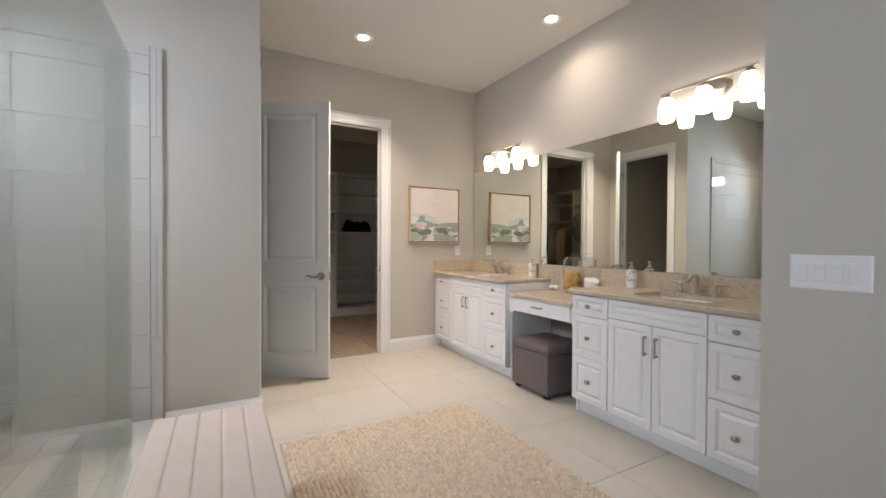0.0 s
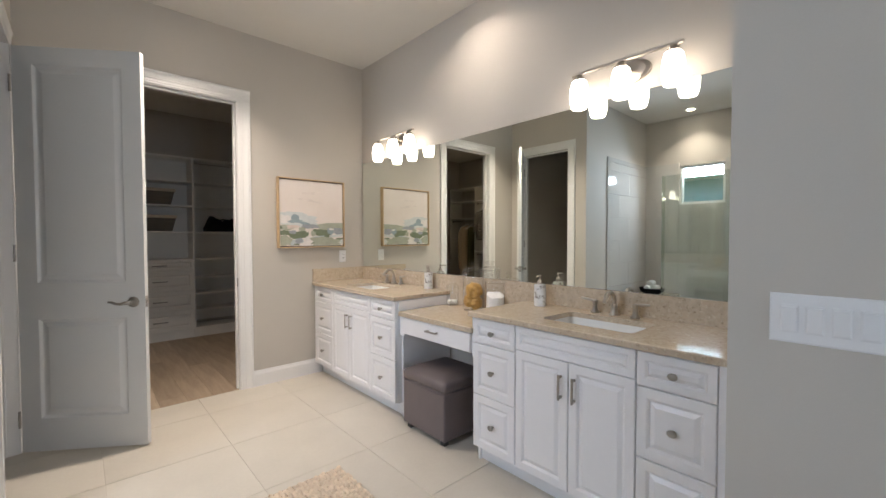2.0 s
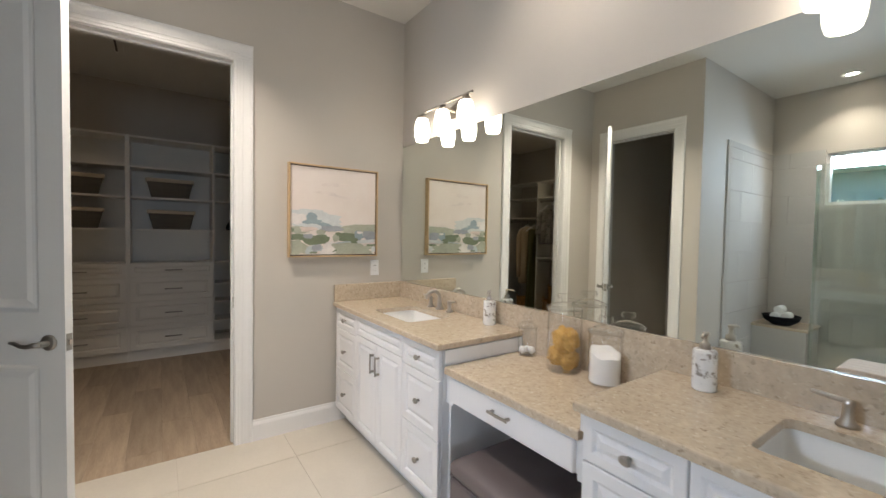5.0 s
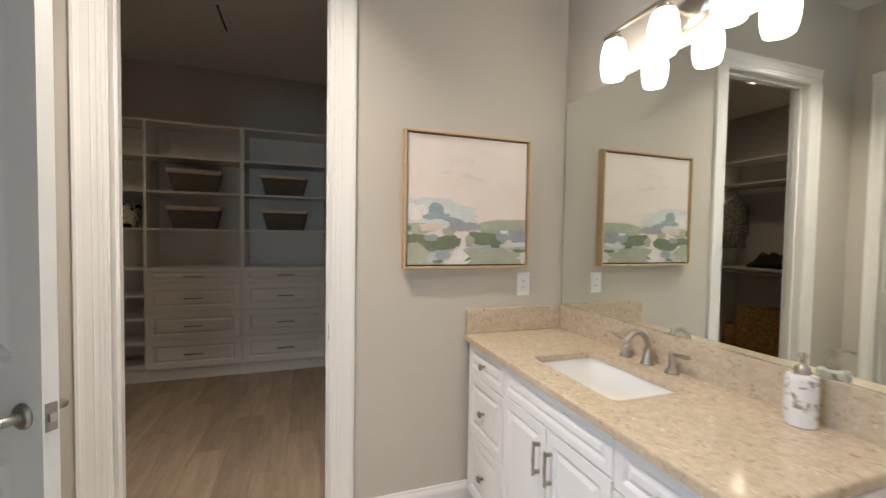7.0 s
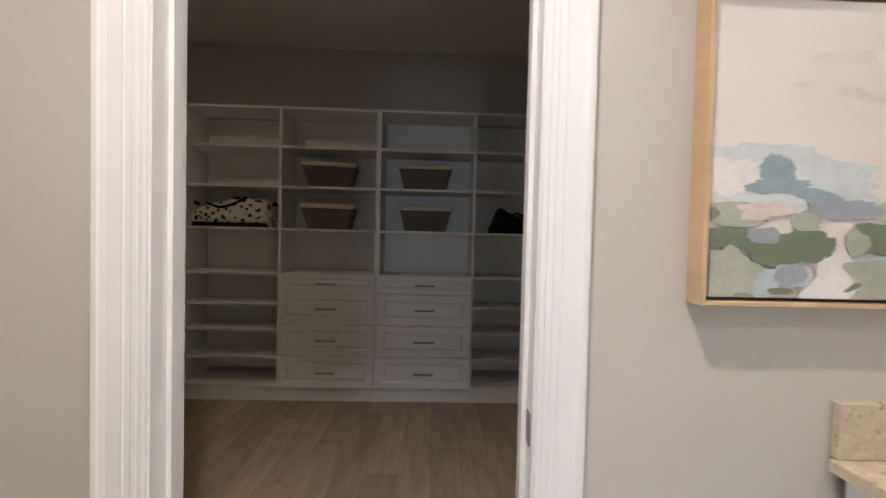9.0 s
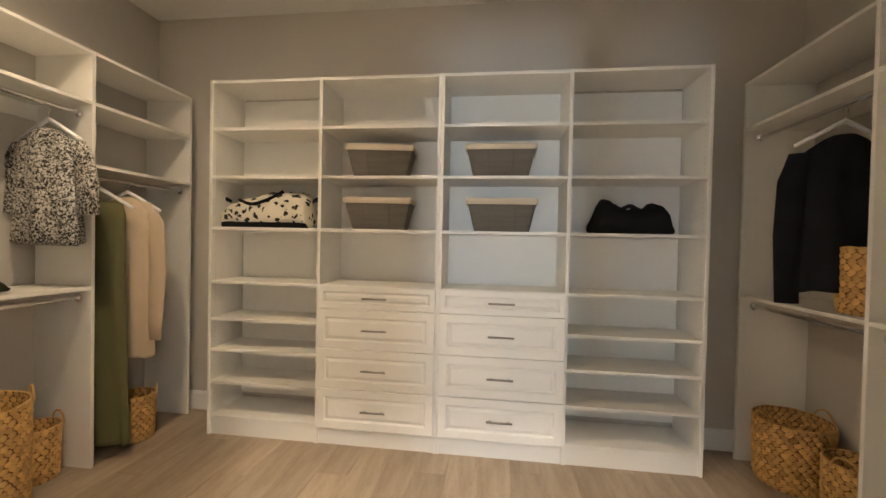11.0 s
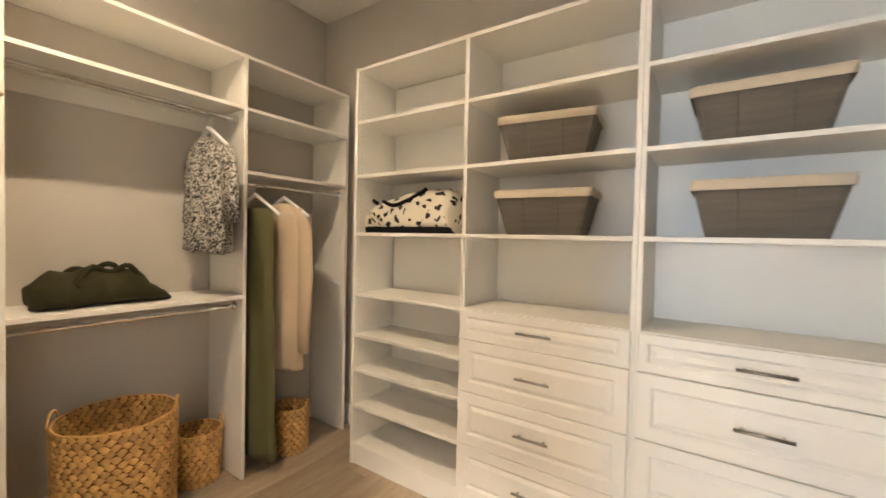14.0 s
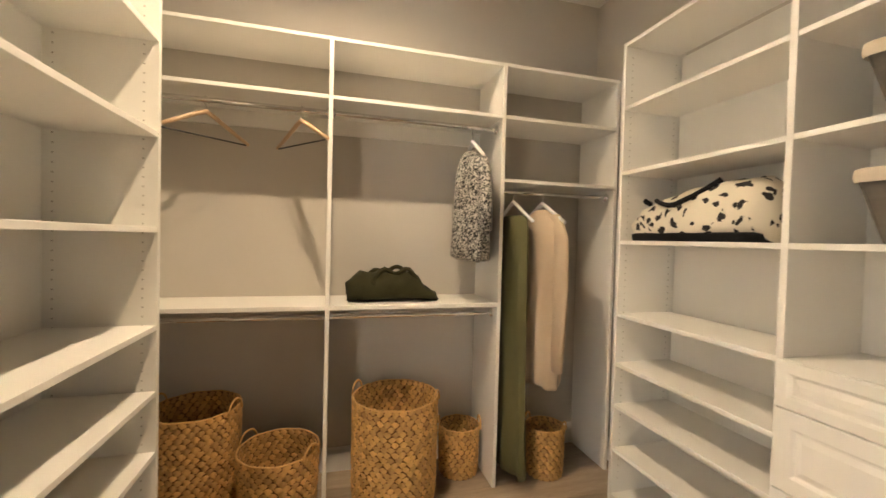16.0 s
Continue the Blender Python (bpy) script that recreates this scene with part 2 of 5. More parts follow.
def box(bm, x0, x1, y0, y1, z0, z1, bev=0.0, seg=1, m=None):
    vs = [bm.verts.new((x, y, z)) for x in (x0, x1) for y in (y0, y1) for z in (z0, z1)]
    fs = [bm.faces.new([vs[i] for i in q]) for q in ((0, 1, 3, 2), (4, 6, 7, 5), (0, 4, 5, 1), (2, 3, 7, 6), (0, 2, 6, 4), (1, 5, 7, 3))]
    if bev:
        es = list({e for f in fs for e in f.edges})
        r = bmesh.ops.bevel(bm, geom=es, offset=bev, segments=seg, profile=0.5, affect="EDGES")
        vs = list({v for f in r["faces"] for v in f.verts} | {v for v in vs if v.is_valid})
    if m:
        bmesh.ops.transform(bm, matrix=m, verts=vs)
    return vs


def boxes(*dims, bev=0.0, seg=1):
    bm = bmesh.new()
    for d in dims:
        box(bm, *d, bev=bev, seg=seg)
    return bm


def nested(bm, w, h, steps, m=None, back=True):
    """Rectangles w x h in x and z, one inside the other: (inset, height towards -y); the last is closed."""
    rings = []
    for ins, up in steps:
        ring = [bm.verts.new((x, -up, z)) for x, z in ((ins, ins), (w - ins, ins), (w - ins, h - ins), (ins, h - ins))]
        if m:
            for v in ring:
                v.co = m @ v.co
        rings.append(ring)
    for a, b in zip(rings, rings[1:]):
        for i in range(4):
            bm.faces.new((a[i], a[(i + 1) % 4], b[(i + 1) % 4], b[i]))
    bm.faces.new(rings[-1])
    if back:
        bm.faces.new(rings[0][::-1])


def raised(w, h, t=0.019, rail=0.045):
    rail = min(rail, h * 0.27, w * 0.27)
    k = min(1.0, (min(w, h) / 2 - rail - 0.006) / 0.030)
    bm = bmesh.new()
    nested(bm, w, h, ((0, 0), (0, t - 0.003), (0.003, t), (rail - 0.006, t), (rail, t - 0.004), (rail + 0.004 * k, t - 0.009), (rail + 0.009 * k, t - 0.009), (rail + 0.013 * k, t - 0.007),
                      (rail + 0.026 * k, t - 0.001), (rail + 0.030 * k, t - 0.001)))
    return bm


def slab(w, h, t=0.019):
    bm = bmesh.new()
    nested(bm, w, h, ((0, 0), (0, t - 0.003), (0.004, t)))
    return bm


def tube(bm, pts, r, n=10, cap=True):
    """A round bar along points; r is a number or a list."""
    pts = [Vector(p) for p in pts]
    rs = r if isinstance(r, (list, tuple)) else [r] * len(pts)
    ref = Vector((0, 0, 1))
    rings = []
    for i, p in enumerate(pts):
        d = (pts[min(i + 1, len(pts) - 1)] - pts[max(i - 1, 0)]).normalized()
        side = d.cross(ref)
        if side.length < 0.1:
            side = d.cross(Vector((0, 1, 0)))
        side.normalize()
        up = side.cross(d)
        rings.append([bm.verts.new(p + rs[i] * (side * math.cos(a) + up * math.sin(a))) for a in (2 * math.pi * k / n for k in range(n))])
        if i:
            # keep the ring in step with the one before
            prev = rings[-2]
            off = min(range(n), key=lambda s: (rings[-1][s].co - p - (prev[0].co - pts[i - 1])).length)
            rings[-1] = rings[-1][off:] + rings[-1][:off]
    for a, b in zip(rings, rings[1:]):
        for k in range(n):
            bm.faces.new((a[k], a[(k + 1) % n], b[(k + 1) % n], b[k]))
    if cap:
        bm.faces.new(rings[0][::-1]), bm.faces.new(rings[-1])


def lathe(bm, prof, n=24, at=(0, 0, 0), m=None, cap=True):
    """Turns (radius, height) pairs about z."""
    at = Vector(at)
    rings = []
    for r, z in prof:
        ring = [bm.verts.new(at + Vector((r * math.cos(a), r * math.sin(a), z))) for a in (2 * math.pi * k / n for k in range(n))]
        rings.append(ring)
    for a, b in zip(rings, rings[1:]):
        for k in range(n):
            bm.faces.new((a[k], a[(k + 1) % n], b[(k + 1) % n], b[k]))
    if cap:
        bm.faces.new(rings[0][::-1]), bm.faces.new(rings[-1])
    if m:
        bmesh.ops.transform(bm, matrix=m, verts=[v for r in rings for v in r])


def rrect(x0, x1, y0, y1, r, k=4):
    out = []
    for cx, cy, a0 in ((x1 - r, y1 - r, 0), (x0 + r, y1 - r, 90), (x0 + r, y0 + r, 180), (x1 - r, y0 + r, 270)):
        for i in range(k + 1):
            a = radians(a0 + 90 * i / k)
            out.append((cx + r * math.cos(a), cy + r * math.sin(a)))
    return out


def loft(bm, loops, cap0=True, cap1=True):
    """Loops of points, all of one length, joined in order."""
    rings = [[bm.verts.new(p) for p in lp] for lp in loops]
    n = len(rings[0])
    for a, b in zip(rings, rings[1:]):
        for k in range(n):
            bm.faces.new((a[k], a[(k + 1) % n], b[(k + 1) % n], b[k]))
    if cap0:
        bm.faces.new(rings[0][::-1])
    if cap1:
        bm.faces.new(rings[-1])
    return rings


def extrude_profile(bm, prof, a, b, u, v):
    """Sweeps a 2D profile (along u and v) straight from a to b."""
    a, b, u, v = Vector(a), Vector(b), Vector(u), Vector(v)
    loft(bm, [[p + u * s + v * t for s, t in prof] for p in (a, b)])


def rounded_box(bm, x0, x1, y0, y1, z0, z1, r, puff=0.0, k=4):
    """A box with rounded upright edges and softened top and bottom."""
    loops = []
    for z, ins in ((z0, r * 0.6), (z0 + r * 0.4, r * 0.15), (z0 + r, 0), (z1 - r, 0), (z1 - r * 0.4, r * 0.15), (z1, r * 0.6)):
        loops.append([(x, y, z) for x, y in rrect(x0 + ins, x1 - ins, y0 + ins, y1 - ins, r, k)])
    if puff:
        loops.append([(x, y, z1 + puff * 0.7) for x, y in rrect(x0 + r * 2, x1 - r * 2, y0 + r * 2, y1 - r * 2, r, k)])
        loops.append([(x, y, z1 + puff) for x, y in rrect(x0 + r * 4, x1 - r * 4, y0 + r * 4, y1 - r * 4, r, k)])
    loft(bm, loops)


# ---- structure ----
BX0, BX1, BY0, BY1, BH = -0.35, 3.97, -1.2, 5.62, 3.04
CX0, CX1, CY0, CY1, CH = -0.15, 4.35, 5.735, 8.38, 2.97
STUB_X, STUB_Y = 1.47, 4.46
OP0, OP1, OPH = 1.967, 2.761, 2.443


def wall(name, x0, x1, y0, y1, z1=BH, holes=(), label="greige painted wall"):
    """A wall with thickness; holes are (start, end, bottom, top) along its long side."""
    bm = bmesh.new()
    along = 0 if x1 - x0 > y1 - y0 else 1
    lo, hi = (x0, x1) if along == 0 else (y0, y1)

    def piece(a, b, c, d):
        if b - a > 1e-4 and d - c > 1e-4:
            box(bm, *((a, b, y0, y1) if along == 0 else (x0, x1, a, b)), c, d)
    at = lo
    for a, b, c, d in sorted(holes):
        piece(at, a, 0, z1), piece(a, b, 0, c), piece(a, b, d, z1)
        at = b
    piece(at, hi, 0, z1)
    return structure(part(name, bm, M_WALL), label)


wall("wall_east", BX1, BX1 + 0.12, 2.195, BY1)
wall("wall_return", 3.165, BX1 + 0.12, 2.075, 2.195)
wall("wall_switch", 3.045, 3.165, BY0, 2.209, holes=((0.9, 1.71, 0, 2.44),))
wall("wall_north", BX0 - 0.12, CX1 + 0.12, BY1, CY0, holes=((OP0 - 0.018, OP1 + 0.018, 0, OPH + 0.018),))
wall("wall_toilet_room", STUB_X - 0.11, STUB_X, STUB_Y, BY1, holes=((4.699, 5.425, 0, 2.458),))
wall("wall_stub", BX0, STUB_X - 0.11, STUB_Y, STUB_Y + 0.11)
wall("wall_west", BX0 - 0.12, BX0, BY0, BY1, holes=((3.42, 3.99, 1.775, 2.335),))
wall("wall_south", BX0 - 0.12, 3.165, BY0 - 0.12, BY0, holes=((-0.31, 0.29, 0.95, 1.98), (0.95, 2.55, 0.95, 1.98)))
wall("wall_shower_south", BX0, 0.86, 1.95, 2.07)
wall("wall_closet_west", CX0 - 0.12, CX0, CY0, CY1, CH)
wall("wall_closet_east", CX1, CX1 + 0.12, CY0, CY1, CH)
wall("wall_closet_north", CX0 - 0.12, CX1 + 0.12, CY1, CY1 + 0.12, CH)
structure(part("ceiling", boxes((BX0 - 0.12, BX1 + 0.12, BY0 - 0.12, BY1, BH, BH + 0.1)), M_CEIL), "white painted bathroom ceiling")
structure(part("ceiling_closet", boxes((CX0 - 0.12, CX1 + 0.12, CY0, CY1 + 0.12, CH, CH + 0.17)), M_CEIL), "white painted closet ceiling")
floor = structure(part("floor", boxes((BX0, BX1, BY0, 5.64, -0.1, -0.004)), M_GROUT), "cream large-format floor tiles with thin grout joints")
floor_closet = structure(part("floor_closet", boxes((CX0, CX1, 5.64, CY1, -0.1, -0.004)), M_UNDER), "oak-look vinyl plank floor in closet")
structure(part("ground", boxes((-60, 60, -60, 60, -0.35, -0.3)), M_GROUND), "lawn outside the windows")

PROF_CASE = ((0, 0), (0, 0.008), (0.004, 0.0105), (0.012, 0.0105), (0.0145, 0.0085), (0.017, 0.0105), (0.026, 0.0110), (0.029, 0.0095), (0.040, 0.0105), (0.043, 0.0130),
             (0.047, 0.0118), (0.074, 0.0135), (0.085, 0.0165), (0.089, 0.0195), (0.099, 0.0195), (0.103, 0.0165), (0.103, 0))
PROF_BASE = ((0, 0), (0.015, 0), (0.015, 0.105), (0.011, 0.118), (0.008, 0.124), (0.006, 0.138), (0, 0.138))


def baseboard(a, b, out):
    bm = bmesh.new()
    extrude_profile(bm, PROF_BASE, a, b, out, (0, 0, 1))
    structure(part("baseboard", bm, M_TRIM), "white painted baseboard")


baseboard((2.862, BY1, 0), (3.50, BY1, 0), (0, -1, 0))
baseboard((STUB_X, BY1, 0), (1.864, BY1, 0), (0, -1, 0))
baseboard((0.935, STUB_Y, 0), (STUB_X + 0.015, STUB_Y, 0), (0, -1, 0))
baseboard((STUB_X, STUB_Y, 0), (STUB_X, 4.61, 0), (1, 0, 0))
baseboard((STUB_X, 5.517, 0), (STUB_X, BY1 - 0.016, 0), (1, 0, 0))
baseboard((3.045, 1.81, 0), (3.045, 2.209, 0), (-1, 0, 0))
baseboard((3.045, BY0, 0), (3.045, 0.80, 0), (-1, 0, 0))
baseboard((BX0, BY0, 0), (3.028, BY0, 0), (0, 1, 0))
baseboard((BX0, BY0 + 0.016, 0), (BX0, 1.95, 0), (1, 0, 0))
baseboard((CX0, CY1, 0), (0.56, CY1, 0), (0, -1, 0))
baseboard((3.66, CY1, 0), (CX1, CY1, 0), (0, -1, 0))
baseboard((CX0, CY0, 0), (CX0, CY1 - 0.016, 0), (1, 0, 0))
baseboard((CX1, CY0, 0), (CX1, CY1 - 0.016, 0), (-1, 0, 0))


def doorway(name, m, w, h, depth, label, strike=None, both=True):
    """Jambs and moulded casings round an opening: x along the wall from the opening's left, the face towards -y."""
    e = thing(name, m, label, "door frame", kind="structure")
    part("jamb", boxes((-0.018, 0, 0, depth, 0, h)), M_TRIM, e)
    part("jamb", boxes((w, w + 0.018, 0, depth, 0, h)), M_TRIM, e)
    part("jamb", boxes((-0.018, w + 0.018, 0, depth, h, h + 0.018)), M_TRIM, e)
    part("door_stop", boxes((0, 0.011, depth * 0.45, depth * 0.45 + 0.034, 0, h - 0.011), (w - 0.011, w, depth * 0.45, depth * 0.45 + 0.034, 0, h - 0.011),
                            (0, w, depth * 0.45, depth * 0.45 + 0.034, h - 0.011, h)), M_TRIM, e)
    for y, out in (((0, -1), (depth, 1)) if both else ((0, -1),)):
        n = (0, out, 0)
        for a, b, u in (((-0.005, y, 0), (-0.005, y, h + 0.005), (-1, 0, 0)), ((w + 0.005, y, 0), (w + 0.005, y, h + 0.005), (1, 0, 0)),
                        ((-0.108, y, h + 0.005), (w + 0.108, y, h + 0.005), (0, 0, 1))):
            bm = bmesh.new()
            extrude_profile(bm, PROF_CASE, a, b, u, n)
            part("casing", bm, M_TRIM, e)
    if strike:
        part("strike_plate", boxes((w - 0.0025, w + 0.001, 0.012, 0.042, strike - 0.035, strike + 0.035)), M_DNICKEL, e, "dark nickel strike plate")
    return e


doorway("door_1", (OP0, BY1, 0), OP1 - OP0, OPH, CY0 - BY1, "white moulded door casing round the open closet doorway", strike=0.923)
doorway("door_2", pose(STUB_X, 4.717, 0, 0, 0, 90), 0.690, 2.44, 0.11, "white moulded casing round the toilet room doorway", both=False)
doorway("door_3", pose(3.045, 1.692, 0, 0, 0, -90), 0.774, 2.42, 0.12, "white moulded casing round a closed door", both=False)


def leaf(w, h, t):
    """A two-panel door leaf, x from the hinge, y through its thickness."""
    st, z = 0.105, (0, 0.20, 0.80, 1.02, 2.315, h)
    bm = boxes((0, st, 0, t, 0, h), (w - st, w, 0, t, 0, h), (st, w - st, 0, t, z[0], z[1]), (st, w - st, 0, t, z[2], z[3]), (st, w - st, 0, t, z[4], z[5]))
    for a, b in ((z[1], z[2]), (z[3], z[4])):
        steps = ((0, 0), (0.004, -0.003), (0.013, -0.011), (0.020, -0.012), (0.032, -0.010), (0.050, -0.004), (0.056, -0.004))
        nested(bm, w - 2 * st, b - a, steps, Matrix.Translation((st, 0, a)), False)
        nested(bm, w - 2 * st, b - a, steps, Matrix.Translation((w - st, t, a)) @ pose(0, 0, 0, 0, 0, 180), False)
    return bm


def lever(parent, x, y, z, side, towards):
    bm = bmesh.new()
    lathe(bm, ((0.001, 0), (0.033, 0), (0.033, 0.004), (0.028, 0.010), (0.014, 0.012), (0.012, 0.045), (0.001, 0.045)), 24, m=pose(x, y, z, 90 * side, 0, 0))
    part("rosette", bm, M_DNICKEL, parent, smooth=False)
    bm = bmesh.new()
    yy = y - side * 0.045
    tube(bm, [(x + towards * d, yy - side * 0.004 * math.sin(d * 30), z + dz) for d, dz in ((-0.008, 0), (0.02, 0.0), (0.045, -0.006), (0.07, -0.004), (0.095, 0.006), (0.115, 0.007))],
         [0.011, 0.011, 0.009, 0.008, 0.008, 0.006], 10)
    part("lever", bm, M_DNICKEL, parent, smooth=True)


DW = 0.692
wc_door = thing("open_door", pose(1.486, 5.392, 0.012, 0, 0, -34.2), "white two-panel interior door standing half open with nickel lever", "door")
part("door_leaf", leaf(DW, 2.42, 0.035), M_DOOR, wc_door)
lever(wc_door, DW - 0.065, 0, 0.895, 1, -1)
lever(wc_door, DW - 0.065, 0.035, 0.895, -1, -1)
part("latch_plate", boxes((DW - 0.001, DW + 0.002, 0.005, 0.030, 0.86, 0.93)), M_DNICKEL, wc_door)
part("latch_bolt", boxes((DW + 0.002, DW + 0.010, 0.010, 0.024, 0.885, 0.905)), M_NICKEL, wc_door)
for hz in (0.2, 1.2, 2.2):
    bm = bmesh.new()
    tube(bm, [(-0.006, -0.006, hz - 0.05), (-0.006, -0.006, hz + 0.05)], 0.006, 10)
    part("hinge", bm, M_DNICKEL, wc_door)
shut = thing("closed_door", pose(3.08, 1.69, 0.012, 0, 0, -90), "white two-panel interior door, shut", "door")
part("door_leaf", leaf(0.76, 2.40, 0.035), M_DOOR, shut)

# window of the shower and the window behind
def window(name, m, w, h, depth, label, mullions):
    e = thing(name, m, label, "window", kind="structure")
    f = 0.035
    part("window_frame", boxes((0, f, 0.02, depth - 0.02, 0, h), (w - f, w, 0.02, depth - 0.02, 0, h), (f, w - f, 0.02, depth - 0.02, 0, f), (f, w - f, 0.02, depth - 0.02, h - f, h),
                               *[(w * k - 0.02, w * k + 0.02, 0.03, depth - 0.03, f, h - f) for k in mullions]), M_TRIM, e)
    edges = [f] + [w * k for k in mullions] + [w - f]
    for a, b in zip(edges, edges[1:]):
        p = part("pane", boxes((a, b, depth * 0.6, depth * 0.6 + 0.004, f, h - f)), M_PANE, e)
        p.visible_shadow = False
    return e


window("window_1", pose(BX0, 3.42, 1.775, 0, 0, 90), 0.57, 0.56, 0.12, "small white-framed shower window to the outside", ())
window("window_2", pose(2.55, BY0, 0.95, 0, 0, 180), 1.6, 1.03, 0.12, "wide white-framed window to the garden", (0.5,))
window("window_3", pose(0.29, BY0, 0.95, 0, 0, 180), 0.6, 1.03, 0.12, "narrow white-framed window to the garden", ())

# neighbouring wall, roof and shrub outside the shower window
house = thing("neighbour_house", (-7.5, 4.5, -0.3), "pale stucco neighbouring house with white eaves", "house")
part("wall", boxes((-0.3, 0, -8, 8, 0, 3.3)), mat("pale_blue_stucco", (0.42, 0.60, 0.66), 0.9, var=0.04, fine=200, bump=0.3), house)
part("roof", boxes((-3, 0.7, -8.5, 8.5, 3.3, 3.55), bev=0.02), M_TRIM, house, "white eaves")


def leaves(bm, centre, rad, n, size):
    rnd = random.Random(5)
    for _ in range(n):
        d = Vector((rnd.gauss(0, 1), rnd.gauss(0, 1), rnd.gauss(0, 1))).normalized() * rad * rnd.random() ** 0.4
        p = Vector(centre) + d
        u = Vector((rnd.uniform(-1, 1), rnd.uniform(-1, 1), rnd.uniform(-1, 1))).normalized() * size
        w = u.cross(Vector((rnd.uniform(-1, 1), rnd.uniform(-1, 1), rnd.uniform(-1, 1)))).normalized() * size * 0.4
        vs = [bm.verts.new(p + q) for q in (-u, w, u, -w)]
        bm.faces.new(vs)


tree = thing("garden_tree", (-4.2, 3.9, -0.3), "small leafy green garden tree outside the shower window", "tree")
bm = bmesh.new()
tube(bm, [(0, 0, 0), (0.03, 0.02, 0.9), (0, 0.05, 1.7), (0.05, -0.1, 2.2)], [0.06, 0.05, 0.04, 0.02], 8)
tube(bm, [(0.02, 0.03, 1.3), (0.1, -0.3, 1.9)], [0.03, 0.015], 6)
part("trunk", bm, mat("bark", (0.16, 0.12, 0.08), 0.9, var=0.3, scale=15), tree)
bm = bmesh.new()
leaves(bm, (0, -0.25, 2.0), 0.62, 900, 0.055)
leaves(bm, (0.1, 0.5, 1.7), 0.45, 400, 0.055)
part("crown", bm, M_LEAF, tree)


# ---- shower ----
def tiled(parent, name, size_u, size_v, u0, u1, v0, v1, place, mat_, shift=0.5, t=0.008, gap=0.0016):
    """Running-bond pieces, each its own object on shared meshes, over u0..u1 and v0..v1; place(u, v) gives the matrix."""
    cache = {}
    row, v = 0, v0
    while v < v1 - 0.01:
        vv = min(v + size_v, v1)
        u = u0 - (size_u * shift if row % 2 else 0)
        while u < u1 - 0.005:
            a, b = max(u, u0), min(u + size_u, u1)
            if b - a > 0.02:
                key = (round(b - a, 3), round(vv - v, 3))
                if key not in cache:
                    bm = bmesh.new()
                    nested(bm, key[0] - gap, key[1] - gap, ((0, -0.001), (0, t - 0.0015), (0.0015, t)))
                    me = bpy.data.meshes.new(name)
                    bmesh.ops.recalc_face_normals(bm, faces=bm.faces)
                    bm.to_mesh(me), bm.free()
                    me.materials.append(mat_)
                    cache[key] = me
                o = new(name, cache[key])
                o.parent = parent
                o.matrix_local = place(a + gap / 2, v + gap / 2)
            u += size_u
        v += size_v
        row += 1


curb = thing("shower_curb", (0.76, 2.07, 0), "white tiled shower curb", "curb")
part("curb_body", boxes((0, 0.165, 0, STUB_Y - 2.07 - 0.014, 0, 0.115), bev=0.006), M_STILE, curb)
sbench = thing("shower_bench", (BX0 + 0.016, 3.98, 0), "built-in tiled shower bench with stone top", "bench")
part("bench_body", boxes((0, 0.46, 0, 0.52, 0, 0.44)), M_STILE, sbench)
part("bench_top", boxes((0, 0.48, -0.02, 0.52, 0.44, 0.47), bev=0.004), M_QUARTZ, sbench, "beige quartz seat slab")
bowl = thing("towel_bowl", (0.0, 4.22, 0.47), "black bowl holding rolled white towels", "bowl")
bm = bmesh.new()
lathe(bm, ((0.001, 0), (0.08, 0), (0.15, 0.05), (0.17, 0.10), (0.16, 0.10), (0.14, 0.05), (0.07, 0.012), (0.001, 0.012)), 28)
part("bowl_shell", bm, M_BLACK, bowl, smooth=True)
for k, (dx, dy, dz) in enumerate(((-0.05, 0.03, 0.10), (0.05, 0.03, 0.10), (0.0, -0.05, 0.10), (0.0, 0.01, 0.165))):
    bm = bmesh.new()
    tube(bm, [(dx - 0.07, dy, dz), (dx - 0.065, dy, dz), (dx + 0.065, dy, dz), (dx + 0.07, dy, dz)], [0.03, 0.042, 0.042, 0.03], 14)
    part("rolled_towel", bm, M_TOWEL, bowl, "rolled white towel", smooth=True)

screen = thing("shower_screen", (0.862, 2.075, 0.118), "frameless clear glass shower screen with polished green edges", "shower screen")
g = part("glass_panel", boxes((0, 0.010, 0, 1.722, 0, 1.93), bev=0.001), M_GLASS, screen)
g2 = part("return_panel", boxes((-0.085, -0.001, 1.712, 1.722, 0, 1.93), bev=0.001), M_GLASS, screen)
for g_ in (g, g2):
    g_.visible_shadow = False
for z in (0.25, 1.65):
    part("glass_clamp", boxes((-0.012, 0.022, -0.004, 0.04, z, z + 0.05), bev=0.003), M_CHROME, screen)

rain = thing("rain_shower", (-0.06, 2.745, BH), "chrome rain shower head hanging from the ceiling", "shower head")
bm = bmesh.new()
tube(bm, [(0, 0, 0), (0, 0, -0.54)], 0.011, 10)
part("pipe", bm, M_DNICKEL, rain)
bm = bmesh.new()
lathe(bm, ((0.001, -0.545), (0.03, -0.55), (0.13, -0.575), (0.135, -0.595), (0.001, -0.595)), 28)
part("head", bm, M_DNICKEL, rain)
bm = bmesh.new()
lathe(bm, ((0.001, 0), (0.035, 0), (0.035, -0.012), (0.001, -0.012)), 20)
part("flange", bm, M_DNICKEL, rain)
hand = thing("hand_shower", (BX0 + 0.016, 2.775, -0.095), "nickel hand shower on a slide rail with hose", "hand shower")
bm = bmesh.new()
tube(bm, [(0.05, 0, 1.22), (0.05, 0, 2.06)], 0.010, 10)
tube(bm, [(0, 0, 1.24), (0.05, 0, 1.24)], 0.014, 10)
